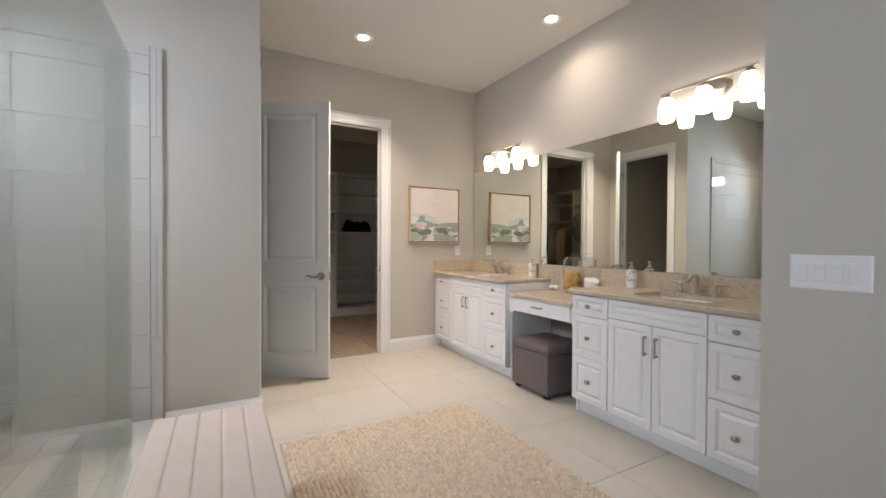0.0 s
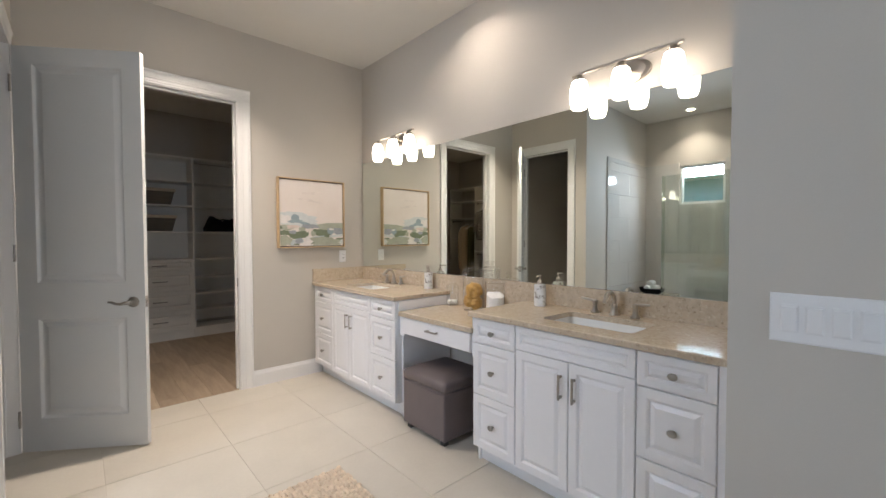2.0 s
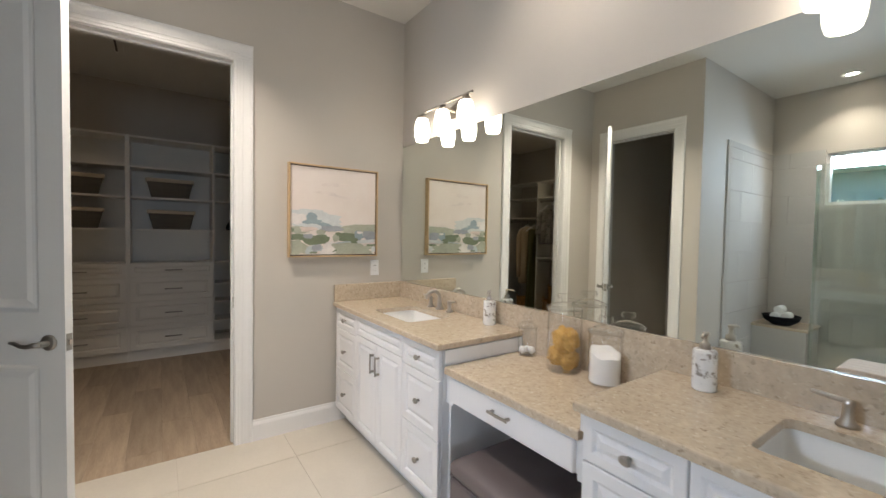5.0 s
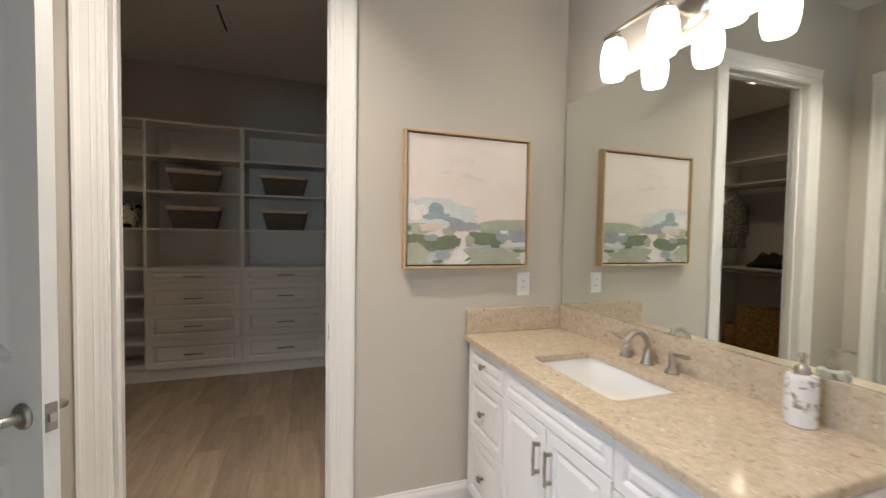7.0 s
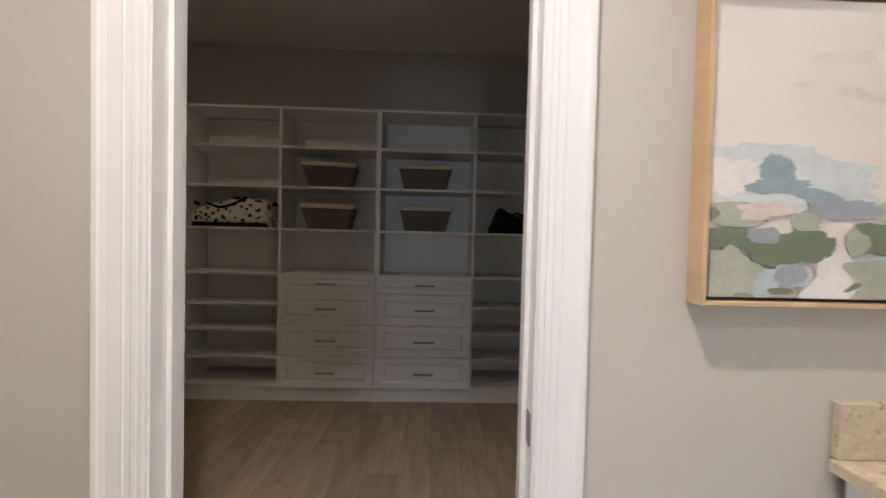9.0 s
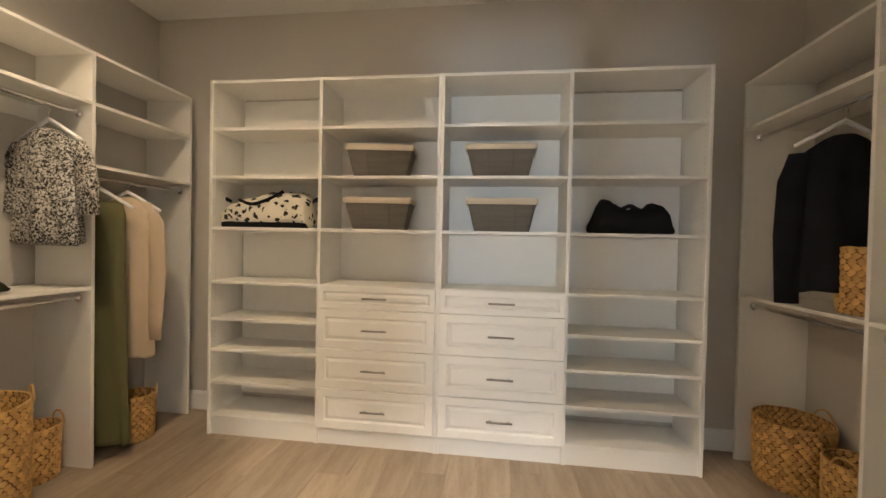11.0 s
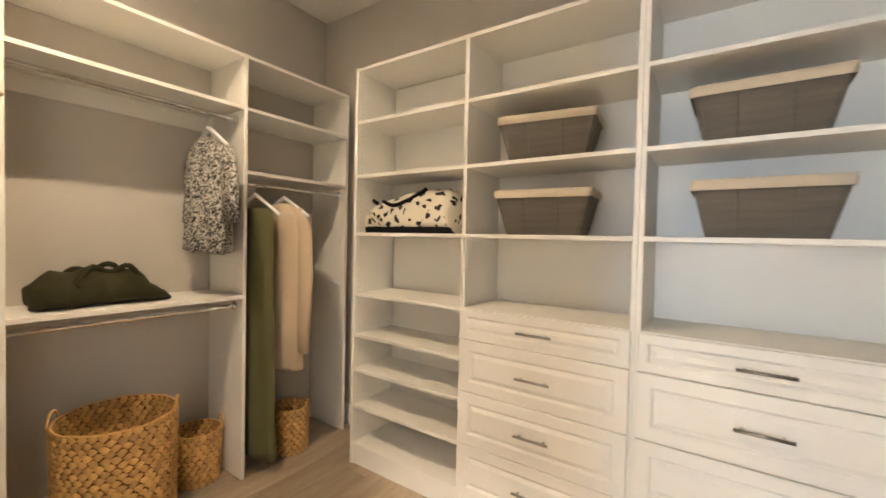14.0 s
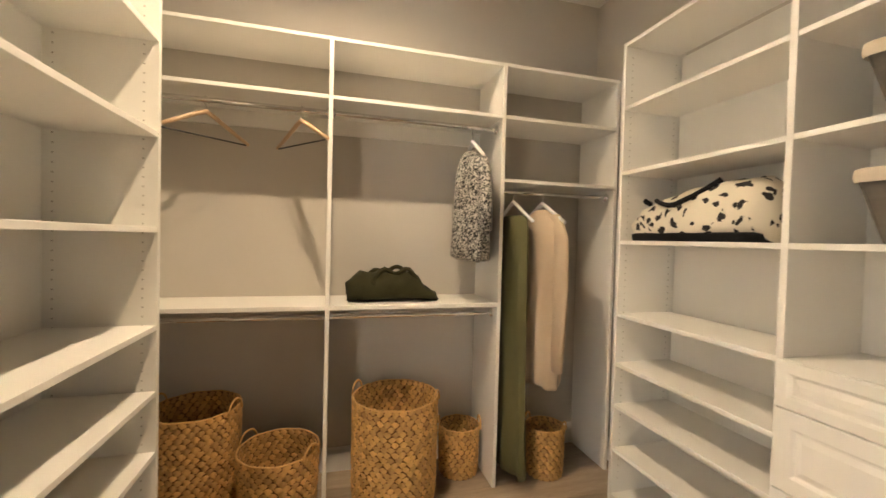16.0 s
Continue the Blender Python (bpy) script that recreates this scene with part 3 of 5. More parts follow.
tube(bm, [(0, 0, 2.04), (0.05, 0, 2.04)], 0.014, 10)
part("slide_rail", bm, M_DNICKEL, hand)
bm = bmesh.new()
tube(bm, [(0.07, 0.02, 1.85), (0.11, 0.03, 1.98), (0.15, 0.03, 2.05)], [0.011, 0.013, 0.018], 10)
lathe(bm, ((0.001, 0), (0.05, 0), (0.055, 0.02), (0.02, 0.04), (0.001, 0.04)), 20, at=(0, 0, 0), m=pose(0.16, 0.03, 2.03, 0, -60, 0))
part("handset", bm, M_DNICKEL, hand)
bm = bmesh.new()
tube(bm, [(0.07 + 0.02 * math.sin(s * 3), 0.02 + 0.13 * math.sin(s * math.pi) * (1 if s < 0.85 else 0.6), 1.85 - 0.86 * math.sin(s * math.pi / 1.45)) for s in [k / 24 for k in range(25)]], 0.008, 8)
part("hose", bm, M_DNICKEL, hand)
fixed = thing("wall_shower_head", (BX0 + 0.016, 3.205, 1.88), "nickel wall-mounted shower head", "shower head")
bm = bmesh.new()
tube(bm, [(0, 0, 0.06), (0.08, 0, 0.07), (0.13, 0, 0.04)], 0.010, 10)
lathe(bm, ((0.001, 0), (0.055, 0), (0.05, 0.02), (0.016, 0.05), (0.001, 0.05)), 20, m=pose(0.15, 0, -0.01, 0, -40, 0))
lathe(bm, ((0.001, 0), (0.03, 0), (0.03, 0.008), (0.001, 0.008)), 20, m=pose(0, 0, 0.06, 0, 90, 0))
part("shower_head_body", bm, M_DNICKEL, fixed)

# ---- rug and upholstered bench ----
rug = thing("area_rug", (1.528, 1.775, 0), "chunky looped cream wool rug with tan flecks", "rug")
part("backing", boxes((0.01, 1.295, 0.01, 2.20, 0.0, 0.010)), M_RUGBACK, rug)
rnd = random.Random(11)
verts, faces = [], []
ring = [(math.cos(a), math.sin(a)) for a in (0.4, 1.45, 2.5, 3.55, 4.6, 5.65)]
ny, nx = 94, 56
for j in range(ny):
    for i in range(nx):
        px = 0.016 + (i + 0.5 + rnd.uniform(-0.22, 0.22)) * 1.285 / nx
        py = 0.016 + (j + 0.5 + (0.5 if i % 2 else 0) + rnd.uniform(-0.22, 0.22)) * 2.17 / ny
        hgt = rnd.uniform(0.012, 0.018)
        rx, ry, o = rnd.uniform(0.0108, 0.0142), rnd.uniform(0.0125, 0.017), len(verts)
        for s, z in ((1.0, 0.006), (1.05, 0.35), (0.62, 0.85)):
            verts += [(px + rx * s * c, py + ry * s * d, 0.008 + hgt * z) for c, d in ring]
        verts.append((px, py, 0.008 + hgt))
        for lv in (0, 6):
            faces += [(o + lv + k, o + lv + (k + 1) % 6, o + lv + 6 + (k + 1) % 6, o + lv + 6 + k) for k in range(6)]
        faces += [(o + 12 + k, o + 12 + (k + 1) % 6, o + 18) for k in range(6)]
me = bpy.data.meshes.new("wool_loops")
me.from_pydata(verts, [], faces)
me.polygons.foreach_set("use_smooth", [True] * len(faces))
me.materials.append(M_RUG)
loops_ = tagged(new("wool_pile", me), kind="stuff")
loops_.parent = rug

ub = thing("upholstered_bench", (0.99, 2.25, 0), "cream upholstered bench with channel-stitched seat", "bench")
n = 5
for k in range(n):
    bm = bmesh.new()
    w = 0.42 / n
    x0 = k * w
    prof = [(x0 + w * s, 0.443 + 0.008 * (1 - abs(2 * s - 1) ** 9)) for s in [q / 12 for q in range(13)]]
    loft(bm, [[(x, y, z - dz) for x, z in prof] + [(x0 + w, y, 0.30), (x0, y, 0.30)] for y, dz in ((0, 0.02), (0.015, 0.004), (0.04, 0), (1.23, 0), (1.255, 0.004), (1.27, 0.02))])
    part("seat_channel", bm, M_BENCH, ub, smooth=False)
part("bench_base", boxes((0.006, 0.414, 0.006, 1.264, 0.05, 0.302), bev=0.012, seg=2), M_BENCH, ub)
bm = bmesh.new()
tube(bm, [(0.0, 0.0, 0.41), (0.42, 0.0, 0.41), (0.42, 1.27, 0.41), (0.0, 1.27, 0.41), (0, 0, 0.41)], 0.005, 6)
part("piping", bm, M_BENCH, ub)
for x in (0.03, 0.36):
    for y in (0.03, 1.21):
        part("leg", boxes((x, x + 0.03, y, y + 0.03, 0, 0.052)), M_DARK, ub, "short black block leg")


# ---- vanity ----
VX, VROT = 3.445, -90


def knob(parent, x, z):
    bm = bmesh.new()
    lathe(bm, ((0.001, 0), (0.008, 0), (0.006, 0.012), (0.015, 0.018), (0.016, 0.024), (0.010, 0.029), (0.001, 0.030)), 14, m=pose(x, -0.019, z, 90, 0, 0))
    bmesh.ops.scale(bm, vec=(1.15, 1, 0.9), verts=bm.verts, space=Matrix.Translation((-x, 0, -z)))
    part("knob", bm, M_DNICKEL, parent, "dark nickel knob", smooth=True)


def pull(parent, x, z, length, upright, mat_=None, y=-0.019):
    """A flat bar handle on two posts."""
    bm = bmesh.new()
    h = length / 2
    for lo, hi, near, far, w in ((-h, h, 0.022, 0.029, 0.0055), (-h + 0.006, -h + 0.018, 0.0, 0.023, 0.005), (h - 0.018, h - 0.006, 0.0, 0.023, 0.005), (-h * 0.25, h * 0.25, 0.0285, 0.0305, 0.0048)):
        if upright:
            box(bm, x - w, x + w, y - far, y - near, z + lo, z + hi, bev=0.0015)
        else:
            box(bm, x + lo, x + hi, y - far, y - near, z - w, z + w, bev=0.0015)
    part("handle", bm, mat_ or M_DNICKEL, parent, "dark nickel bar handle")


def front(name, parent, x0, x1, z0, z1, style="raised"):
    g_ = 0.0025
    bm = raised(x1 - x0 - 2 * g_, z1 - z0 - 2 * g_) if style == "raised" else slab(x1 - x0 - 2 * g_, z1 - z0 - 2 * g_)
    bmesh.ops.translate(bm, vec=(x0 + g_, 0, z0 + g_), verts=bm.verts)
    o = part(name, bm, M_CAB, parent)
    o["label"] = "white raised-panel front" if style == "raised" else "plain white drawer front"
    return o


def vanity(y_left, cols, label, filler=0.0):
    """A cabinet with drawer stacks and a pair of doors; cols are the widths of left drawers, doors and right drawers."""
    e = thing("vanity_cabinet", pose(VX, y_left, 0, 0, 0, VROT), label, "cabinet", "vanity cabinets")
    w = sum(cols) + filler
    a, b, c = cols
    t = 0.018
    for side in ((0, t, 0.002, 0.50, 0.10, 0.848), (w - t, w, 0.002, 0.50, 0.10, 0.848), (t, w - t, 0.002, 0.50, 0.10, 0.118), (t, w - t, 0.49, 0.50, 0.118, 0.848),
                       (t, w - t, 0.002, 0.02, 0.118, 0.60), (t, w - t, 0.002, 0.02, 0.60, 0.848)):
        part("carcass_panel", boxes(side), M_CAB, e)
    part("toe_kick", boxes((0.0, w, 0.06, 0.075, 0, 0.10)), M_CAB, e)
    if filler:
        part("filler_strip", boxes((w - filler, w, -0.015, 0.001, 0.10, 0.848)), M_CAB, e)
    rows = ((0.703, 0.845), (0.412, 0.703), (0.106, 0.412))
    for x0, x1 in ((0.002, a), (a + b, a + b + c)):
        for z0, z1 in rows:
            d = front("drawer_front", e, x0, x1, z0, z1)
            knob(d, (x0 + x1) / 2, (z0 + z1) / 2)
    front("false_front", e, a, a + b, 0.722, 0.845)
    for x0, x1, hx in ((a, a + b / 2, a + b / 2 - 0.035), (a + b / 2, a + b, a + b / 2 + 0.035)):
        d = front("door", e, x0, x1, 0.106, 0.722)
        pull(d, hx, 0.602, 0.12, True)
    return e


vanity(5.602, (0.364, 0.615, 0.345), "white raised-panel vanity cabinet with nickel knobs and pulls")
vanity(3.514, (0.303, 0.610, 0.284), "white raised-panel vanity cabinet with nickel knobs and pulls", filler=0.11)

mk = thing("makeup_desk", pose(3.468, 4.277, 0, 0, 0, VROT), "white makeup vanity section with one slim drawer and open knee space", "desk")
part("apron", boxes((0.0, 0.055, 0.0, 0.018, 0.60, 0.742), (0.722, 0.769, 0.0, 0.018, 0.60, 0.742), (0.055, 0.722, 0.001, 0.018, 0.62, 0.742)), M_CAB, mk)
part("side_panel", boxes((0.0, 0.016, 0.019, 0.48, 0.0, 0.742)), M_CAB, mk)
part("side_panel", boxes((0.754, 0.769, 0.019, 0.48, 0.0, 0.742)), M_CAB, mk)
d = front("drawer_front", mk, 0.058, 0.719, 0.622, 0.740, "slab")
pull(d, 0.388, 0.69, 0.11, False)


def counter(name, x0, x1, y0, y1, z, sink=None, label=""):
    e = thing(name, (x0, y0, z - 0.032), label, "countertop")
    w, d_, t = x1 - x0, y1 - y0, 0.032
    bm = bmesh.new()
    if sink:
        sx0, sx1, sy0, sy1 = sink[0] - x0, sink[1] - x0, sink[2] - y0, sink[3] - y0
        loops = []
        for ins, zz in ((0, 0.004), (0, t - 0.006), (0.002, t - 0.002), (0.006, t)):
            loops.append([(x, y, zz) for x, y in rrect(ins, w - ins, ins, d_ - ins, 0.004, 4)])
        loops.append([(x, y, t) for x, y in rrect(sx0, sx1, sy0, sy1, 0.03, 4)])
        loops.append([(x, y, 0.004) for x, y in rrect(sx0, sx1, sy0, sy1, 0.03, 4)])
        loops.append(loops[0])
        loft(bm, loops, False, False)
        bmesh.ops.remove_doubles(bm, verts=bm.verts, dist=1e-5)
    else:
        loft(bm, [[(x, y, zz) for x, y in rrect(ins, w - ins, ins, d_ - ins, 0.004, 4)] for ins, zz in ((0, 0), (0, t - 0.006), (0.002, t - 0.002), (0.006, t))])
    part("slab", bm, M_QUARTZ, e)
    if sink:
        bm = bmesh.new()
        o = 0.006
        loft(bm, [[(x, y, zz) for x, y in rrect(sx0 - o + i, sx1 + o - i, sy0 - o + i, sy1 + o - i, 0.035, 4)] for i, zz in
                  ((0, 0.003), (0.004, -0.01), (0.010, -0.09), (0.024, -0.125), (0.05, -0.135), (0.10, -0.137))], cap0=False)
        s = part("basin", bm, M_CERAMIC, e, "white undermount rectangular basin", smooth=True)
        bm = bmesh.new()
        lathe(bm, ((0.001, -0.136), (0.022, -0.135), (0.024, -0.131), (0.001, -0.131)), 18, at=((sx0 + sx1) / 2, (sy0 + sy1) / 2, 0))
        part("drain", bm, M_NICKEL, e)
    return e


CT = "polished beige quartz countertop with brown flecks"
counter("countertop", 3.405, 3.968, 4.262, 5.617, 0.88, (3.525, 3.822, 4.73, 5.185), CT + " and inset basin")
counter("countertop", 3.405, 3.968, 2.199, 3.535, 0.88, (3.54, 3.83, 2.665, 3.13), CT + " and inset basin")
counter("desk_countertop", 3.440, 3.968, 3.537, 4.260, 0.776, None, CT + " over the knee space")


def splash(x0, x1, y0, y1, z0, z1):
    tagged(part("backsplash", boxes((x0, x1, y0, y1, z0, z1), bev=0.002), M_QUARTZ), "beige quartz backsplash strip", "backsplash", "backsplash strips")


tagged(part("backsplash", boxes((3.950, 3.968, 2.218, 5.598, 0.8805, 1.003), (3.950, 3.968, 3.537, 4.260, 0.7765, 0.8803)), M_QUARTZ), "beige quartz backsplash strip", "backsplash", "backsplash strips")
splash(3.412, 3.968, 5.599, 5.618, 0.8805, 1.003)
splash(3.412, 3.968, 2.198, 2.217, 0.8805, 1.003)
tagged(part("desk_end_panel", boxes((3.449, 3.95, 4.2635, 4.2765, 0.7765, 0.846)), M_CAB), "white panel under counter end above the desk", "panel")
tagged(part("desk_end_panel", boxes((3.449, 3.95, 3.5085, 3.535, 0.7765, 0.846)), M_CAB), "white panel under counter end above the desk", "panel")

mirror = thing("wall_mirror", (3.968, 2.20, 1.006), "large frameless wall mirror above the vanity counters", "mirror")
part("mirror_glass", boxes((-0.006, 0, 0, 3.405, 0.0, 1.060)), M_MIRROR, mirror)
part("bottom_channel", boxes((-0.009, 0, 0, 3.405, -0.003, -0.0002)), M_CHROME, mirror, "thin chrome channel")


def faucet(x, y):
    e = thing("widespread_faucet", (x, y, 0.8802), "brushed nickel widespread faucet with two levers", "faucet", "faucets")
    bm = bmesh.new()
    lathe(bm, ((0.001, 0), (0.027, 0), (0.026, 0.006), (0.020, 0.016), (0.0155, 0.040), (0.013, 0.062), (0.001, 0.064)), 18)
    tube(bm, [(0, 0, 0.02), (0, 0, 0.07), (-0.008, 0, 0.10), (-0.035, 0, 0.125), (-0.070, 0, 0.125), (-0.10, 0, 0.105), (-0.112, 0, 0.080)],
         [0.013, 0.011, 0.011, 0.011, 0.0115, 0.012, 0.011], 12)
    part("spout", bm, M_NICKEL, e, smooth=True)
    for s in (1, -1):
        bm = bmesh.new()
        lathe(bm, ((0.001, 0), (0.025, 0), (0.023, 0.008), (0.014, 0.02), (0.011, 0.05), (0.014, 0.062), (0.012, 0.072), (0.001, 0.076)), 18, at=(0, s * 0.11, 0))
        part("handle_base", bm, M_NICKEL, e, smooth=True)
        bm = bmesh.new()
        tube(bm, [(0.0, s * 0.108, 0.066), (-0.004, s * 0.13, 0.070), (-0.008, s * 0.165, 0.074), (-0.010, s * 0.185, 0.077)], [0.008, 0.0075, 0.007, 0.0055], 10)
        part("lever", bm, M_NICKEL, e, smooth=True)


faucet(3.912, 4.982)
faucet(3.897, 2.909)


def light_bar(y0, y1, shades, zb=2.209):
    yc = (y0 + y1) / 2
    e = thing("vanity_light", (BX1, yc, zb), "nickel three-lamp vanity light bar with lit frosted glass shades", "wall lamp", "vanity lights")
    bm = bmesh.new()
    lathe(bm, ((0.001, 0), (0.06, 0), (0.058, 0.012), (0.045, 0.022), (0.001, 0.025)), 28)
    bmesh.ops.scale(bm, vec=(1, 1.7, 1), verts=bm.verts)
    bmesh.ops.transform(bm, matrix=pose(0, 0, -0.03, 0, -90, 0), verts=bm.verts)
    part("wall_plate", bm, M_NICKEL, e, smooth=False)
    bm = bmesh.new()
    tube(bm, [(-0.02, 0, -0.03), (-0.07, 0, -0.025), (-0.115, 0, 0)], 0.009, 10)
    part("arm", bm, M_NICKEL, e)
    part("bar", boxes((-0.125, -0.108, y0 - yc, y1 - yc, -0.008, 0.008), bev=0.003), M_NICKEL, e)
    for y in shades:
        bm = bmesh.new()
        lathe(bm, ((0.001, -0.008), (0.014, -0.008), (0.026, -0.022), (0.028, -0.038), (0.001, -0.038)), 20, at=(-0.117, y - yc, 0))
        part("socket_cap", bm, M_NICKEL, e)
        bm = bmesh.new()
        lathe(bm, ((0.001, -0.0385), (0.033, -0.0387), (0.040, -0.046), (0.047, -0.075), (0.0515, -0.11), (0.051, -0.14), (0.047, -0.168), (0.041, -0.190), (0.038, -0.193), (0.001, -0.193)), 24, at=(-0.117, y - yc, 0))
        part("shade", bm, M_SHADE, e, "glowing frosted glass shade", smooth=True)


light_bar(4.605, 5.205, (5.145, 4.905, 4.665))
light_bar(2.575, 3.145, (3.10, 2.865, 2.62))


def plate(name, m, w, h, gangs, label, rocker=True):
    e = thing(name, m, label, "switch" if rocker else "outlet")
    bm = bmesh.new()
    nested(bm, w, h, ((0, 0), (0, 0.003), (0.004, 0.006)), Matrix.Translation((-w / 2, 0, -h / 2)))
    part("cover_plate", bm, M_SWITCH, e)
    step = w / gangs if gangs == 1 else 0.046
    for k in range(gangs):
        x = (k - (gangs - 1) / 2) * step
        bm = bmesh.new()
        nested(bm, 0.034, 0.068, ((0, 0.0062), (0, 0.0075), (0.002, 0.0085)), Matrix.Translation((x - 0.017, 0, -0.034)))
        part("recess_frame" if rocker else "outlet_face", bm, M_SWITCH, e)
        if rocker:
            bm = bmesh.new()
            box(bm, x - 0.0145, x + 0.0145, -0.013, -0.008, -0.030, 0.030, bev=0.0015, m=pose(0, 0, 0, 4, 0, 0))
            part("rocker", bm, M_SWITCH, e)
        else:
            for z in (0.018, -0.018):
                part("socket_slots", boxes((x - 0.007, x - 0.005, -0.0092, -0.0085, z - 0.005, z + 0.005), (x + 0.005, x + 0.007, -0.0092, -0.0085, z - 0.005, z + 0.005)), M_DARK, e)
        for z in (h / 2 - 0.012, -h / 2 + 0.012):
            bm = bmesh.new()
            lathe(bm, ((0.0005, 0.006), (0.003, 0.006), (0.003, 0.0072), (0.0005, 0.0072)), 8, m=pose(x, 0, z, 90, 0, 0))
            part("screw", bm, M_SWITCH, e)
    return e


plate("light_switch", pose(3.045, 2.0145, 1.1025, 0, 0, -90), 0.214, 0.119, 4, "white four-gang rocker switch plate on the wall")
plate("wall_outlet", pose(3.732, BY1, 1.118), 0.072, 0.118, 1, "white wall outlet below the painting", rocker=False)

# painting
art = thing("framed_painting", (3.083, BY1, 1.209), "abstract misty hills painting in a light maple floater frame", "painting")
W, H = 0.652, 0.640
part("frame", boxes((0, 0.010, -0.048, 0, 0, H), (W - 0.010, W, -0.048, 0, 0, H), (0.010, W - 0.010, -0.048, 0, 0, 0.010), (0.010, W - 0.010, -0.048, 0, H - 0.010, H), bev=0.0012), M_FRAME, art)
part("shadow_gap", boxes((0.010, W - 0.010, -0.022, -0.002, 0.010, H - 0.010)), mat("dark_walnut_gap", (0.05, 0.03, 0.02), 0.8), art)
part("canvas", boxes((0.017, W - 0.017, -0.034, -0.0225, 0.017, H - 0.017), bev=0.001), M_CANVAS, art)
INK = {"mist": (0.60, 0.62, 0.61), "blue": (0.29, 0.36, 0.385), "slate": (0.33, 0.345, 0.37), "green": (0.175, 0.21, 0.135), "sage": (0.40, 0.41, 0.325), "white": (0.74, 0.70, 0.67),
       "pink": (0.66, 0.55, 0.49), "pale": (0.45, 0.50, 0.51), "cloud": (0.735, 0.65, 0.60)}
INKM = {k: mat("paint_" + k, c, 0.8, var=0.16, scale=11, fine=90, bump=0.35) for k, c in INK.items()}
STROKES = (("cloud", 0.50, 0.80, 0.17, 0.018, 4), ("cloud", 0.40, 0.70, 0.12, 0.016, -3), ("cloud", 0.66, 0.66, 0.20, 0.012, -8), ("mist", 0.24, 0.405, 0.33, 0.100, -4), ("white", 0.08, 0.41, 0.10, 0.05, 8),
           ("blue", 0.245, 0.43, 0.055, 0.055, 0), ("blue", 0.24, 0.385, 0.105, 0.022, 4), ("blue", 0.37, 0.355, 0.10, 0.022, -12), ("mist", 0.50, 0.37, 0.09, 0.018, -28), ("sage", 0.80, 0.315, 0.24, 0.055, 5),
           ("slate", 0.46, 0.315, 0.13, 0.027, 2), ("sage", 0.13, 0.29, 0.10, 0.035, 0), ("pink", 0.20, 0.305, 0.085, 0.026, 3), ("green", 0.02, 0.295, 0.035, 0.02, 0), ("sage", 0.34, 0.27, 0.05, 0.03, 0),
           ("green", 0.10, 0.215, 0.13, 0.030, 0), ("green", 0.30, 0.185, 0.15, 0.050, 10), ("green", 0.64, 0.215, 0.15, 0.050, -10), ("slate", 0.20, 0.225, 0.05, 0.024, 0), ("blue", 0.77, 0.245, 0.05, 0.050, 35),
           ("slate", 0.91, 0.245, 0.10, 0.045, 0), ("mist", 0.87, 0.175, 0.12, 0.018, 4), ("white", 0.78, 0.275, 0.035, 0.013, 0), ("sage", 0.50, 0.21, 0.035, 0.035, 30), ("pale", 0.60, 0.145, 0.10, 0.026, 6),
           ("pale", 0.26, 0.09, 0.10, 0.040, 8), ("slate", 0.29, 0.10, 0.055, 0.035, 20), ("white", 0.43, 0.135, 0.065, 0.030, 15), ("white", 0.41, 0.055, 0.10, 0.045, 30), ("green", 0.53, 0.09, 0.07, 0.012, 28),
           ("sage", 0.08, 0.10, 0.11, 0.072, 0), ("sage", 0.70, 0.065, 0.25, 0.072, 0), ("green", 0.93, 0.13, 0.07, 0.012, 0), ("mist", 0.96, 0.08, 0.04, 0.030, 0), ("green", 0.25, 0.05, 0.04, 0.010, 0))
rnd = random.Random(3)
for k, (ink, cx, cz, rx, rz, turn) in enumerate(STROKES):
    bm = bmesh.new()
    off = Vector((rnd.uniform(0, 50), rnd.uniform(0, 50), 0))
    ct, st_ = math.cos(radians(turn)), math.sin(radians(turn))
    pts = []
    for i in range(64):
        a = 2 * math.pi * i / 64
        q = Vector((math.cos(a), math.sin(a), 0))
        r = 1 + 0.34 * noise.noise(q * 1.1 + off) + 0.20 * noise.noise(q * 3.1 + off) + 0.09 * noise.noise(q * 8 + off)
        sq = 1 / max(abs(q.x), abs(q.y)) ** 0.28
        u, v = rx * r * sq * q.x * W, rz * 1.08 * r * sq * q.y * H
        x = min(max(cx * W + u * ct - v * st_, 0.0185), W - 0.0185)
        z = min(max(cz * H + u * st_ + v * ct, 0.0185), H - 0.0185)
        pts.append((x, z))
    y = -0.0343 - 0.00028 * k
    bm.faces.new([bm.verts.new((x, y, z)) for x, z in pts])
    part("brush_stroke", bm, INKM[ink], art)


# counter things
def dispenser(x, y, rz):
    e = thing("soap_dispenser", pose(x, y, 0.8802, 0, 0, rz), "white ceramic soap dispenser with grey marbling and nickel pump", "soap dispenser", "soap dispensers")
    bm = bmesh.new()
    lathe(bm, ((0.001, 0), (0.033, 0), (0.036, 0.004), (0.036, 0.125), (0.033, 0.133), (0.018, 0.136), (0.001, 0.136)), 28)
    part("bottle", bm, M_MARBLE, e, smooth=False)
    bm = bmesh.new()
    lathe(bm, ((0.001, 0.1362), (0.017, 0.1362), (0.016, 0.155), (0.008, 0.158), (0.006, 0.178), (0.011, 0.180), (0.011, 0.190), (0.001, 0.191)), 18)
    tube(bm, [(0, 0, 0.186), (-0.03, 0, 0.187), (-0.048, 0, 0.180)], [0.006, 0.005, 0.004], 8)
    part("pump", bm, M_NICKEL, e, smooth=True)


dispenser(3.895, 4.465, 30)
dispenser(3.858, 3.355, 10)


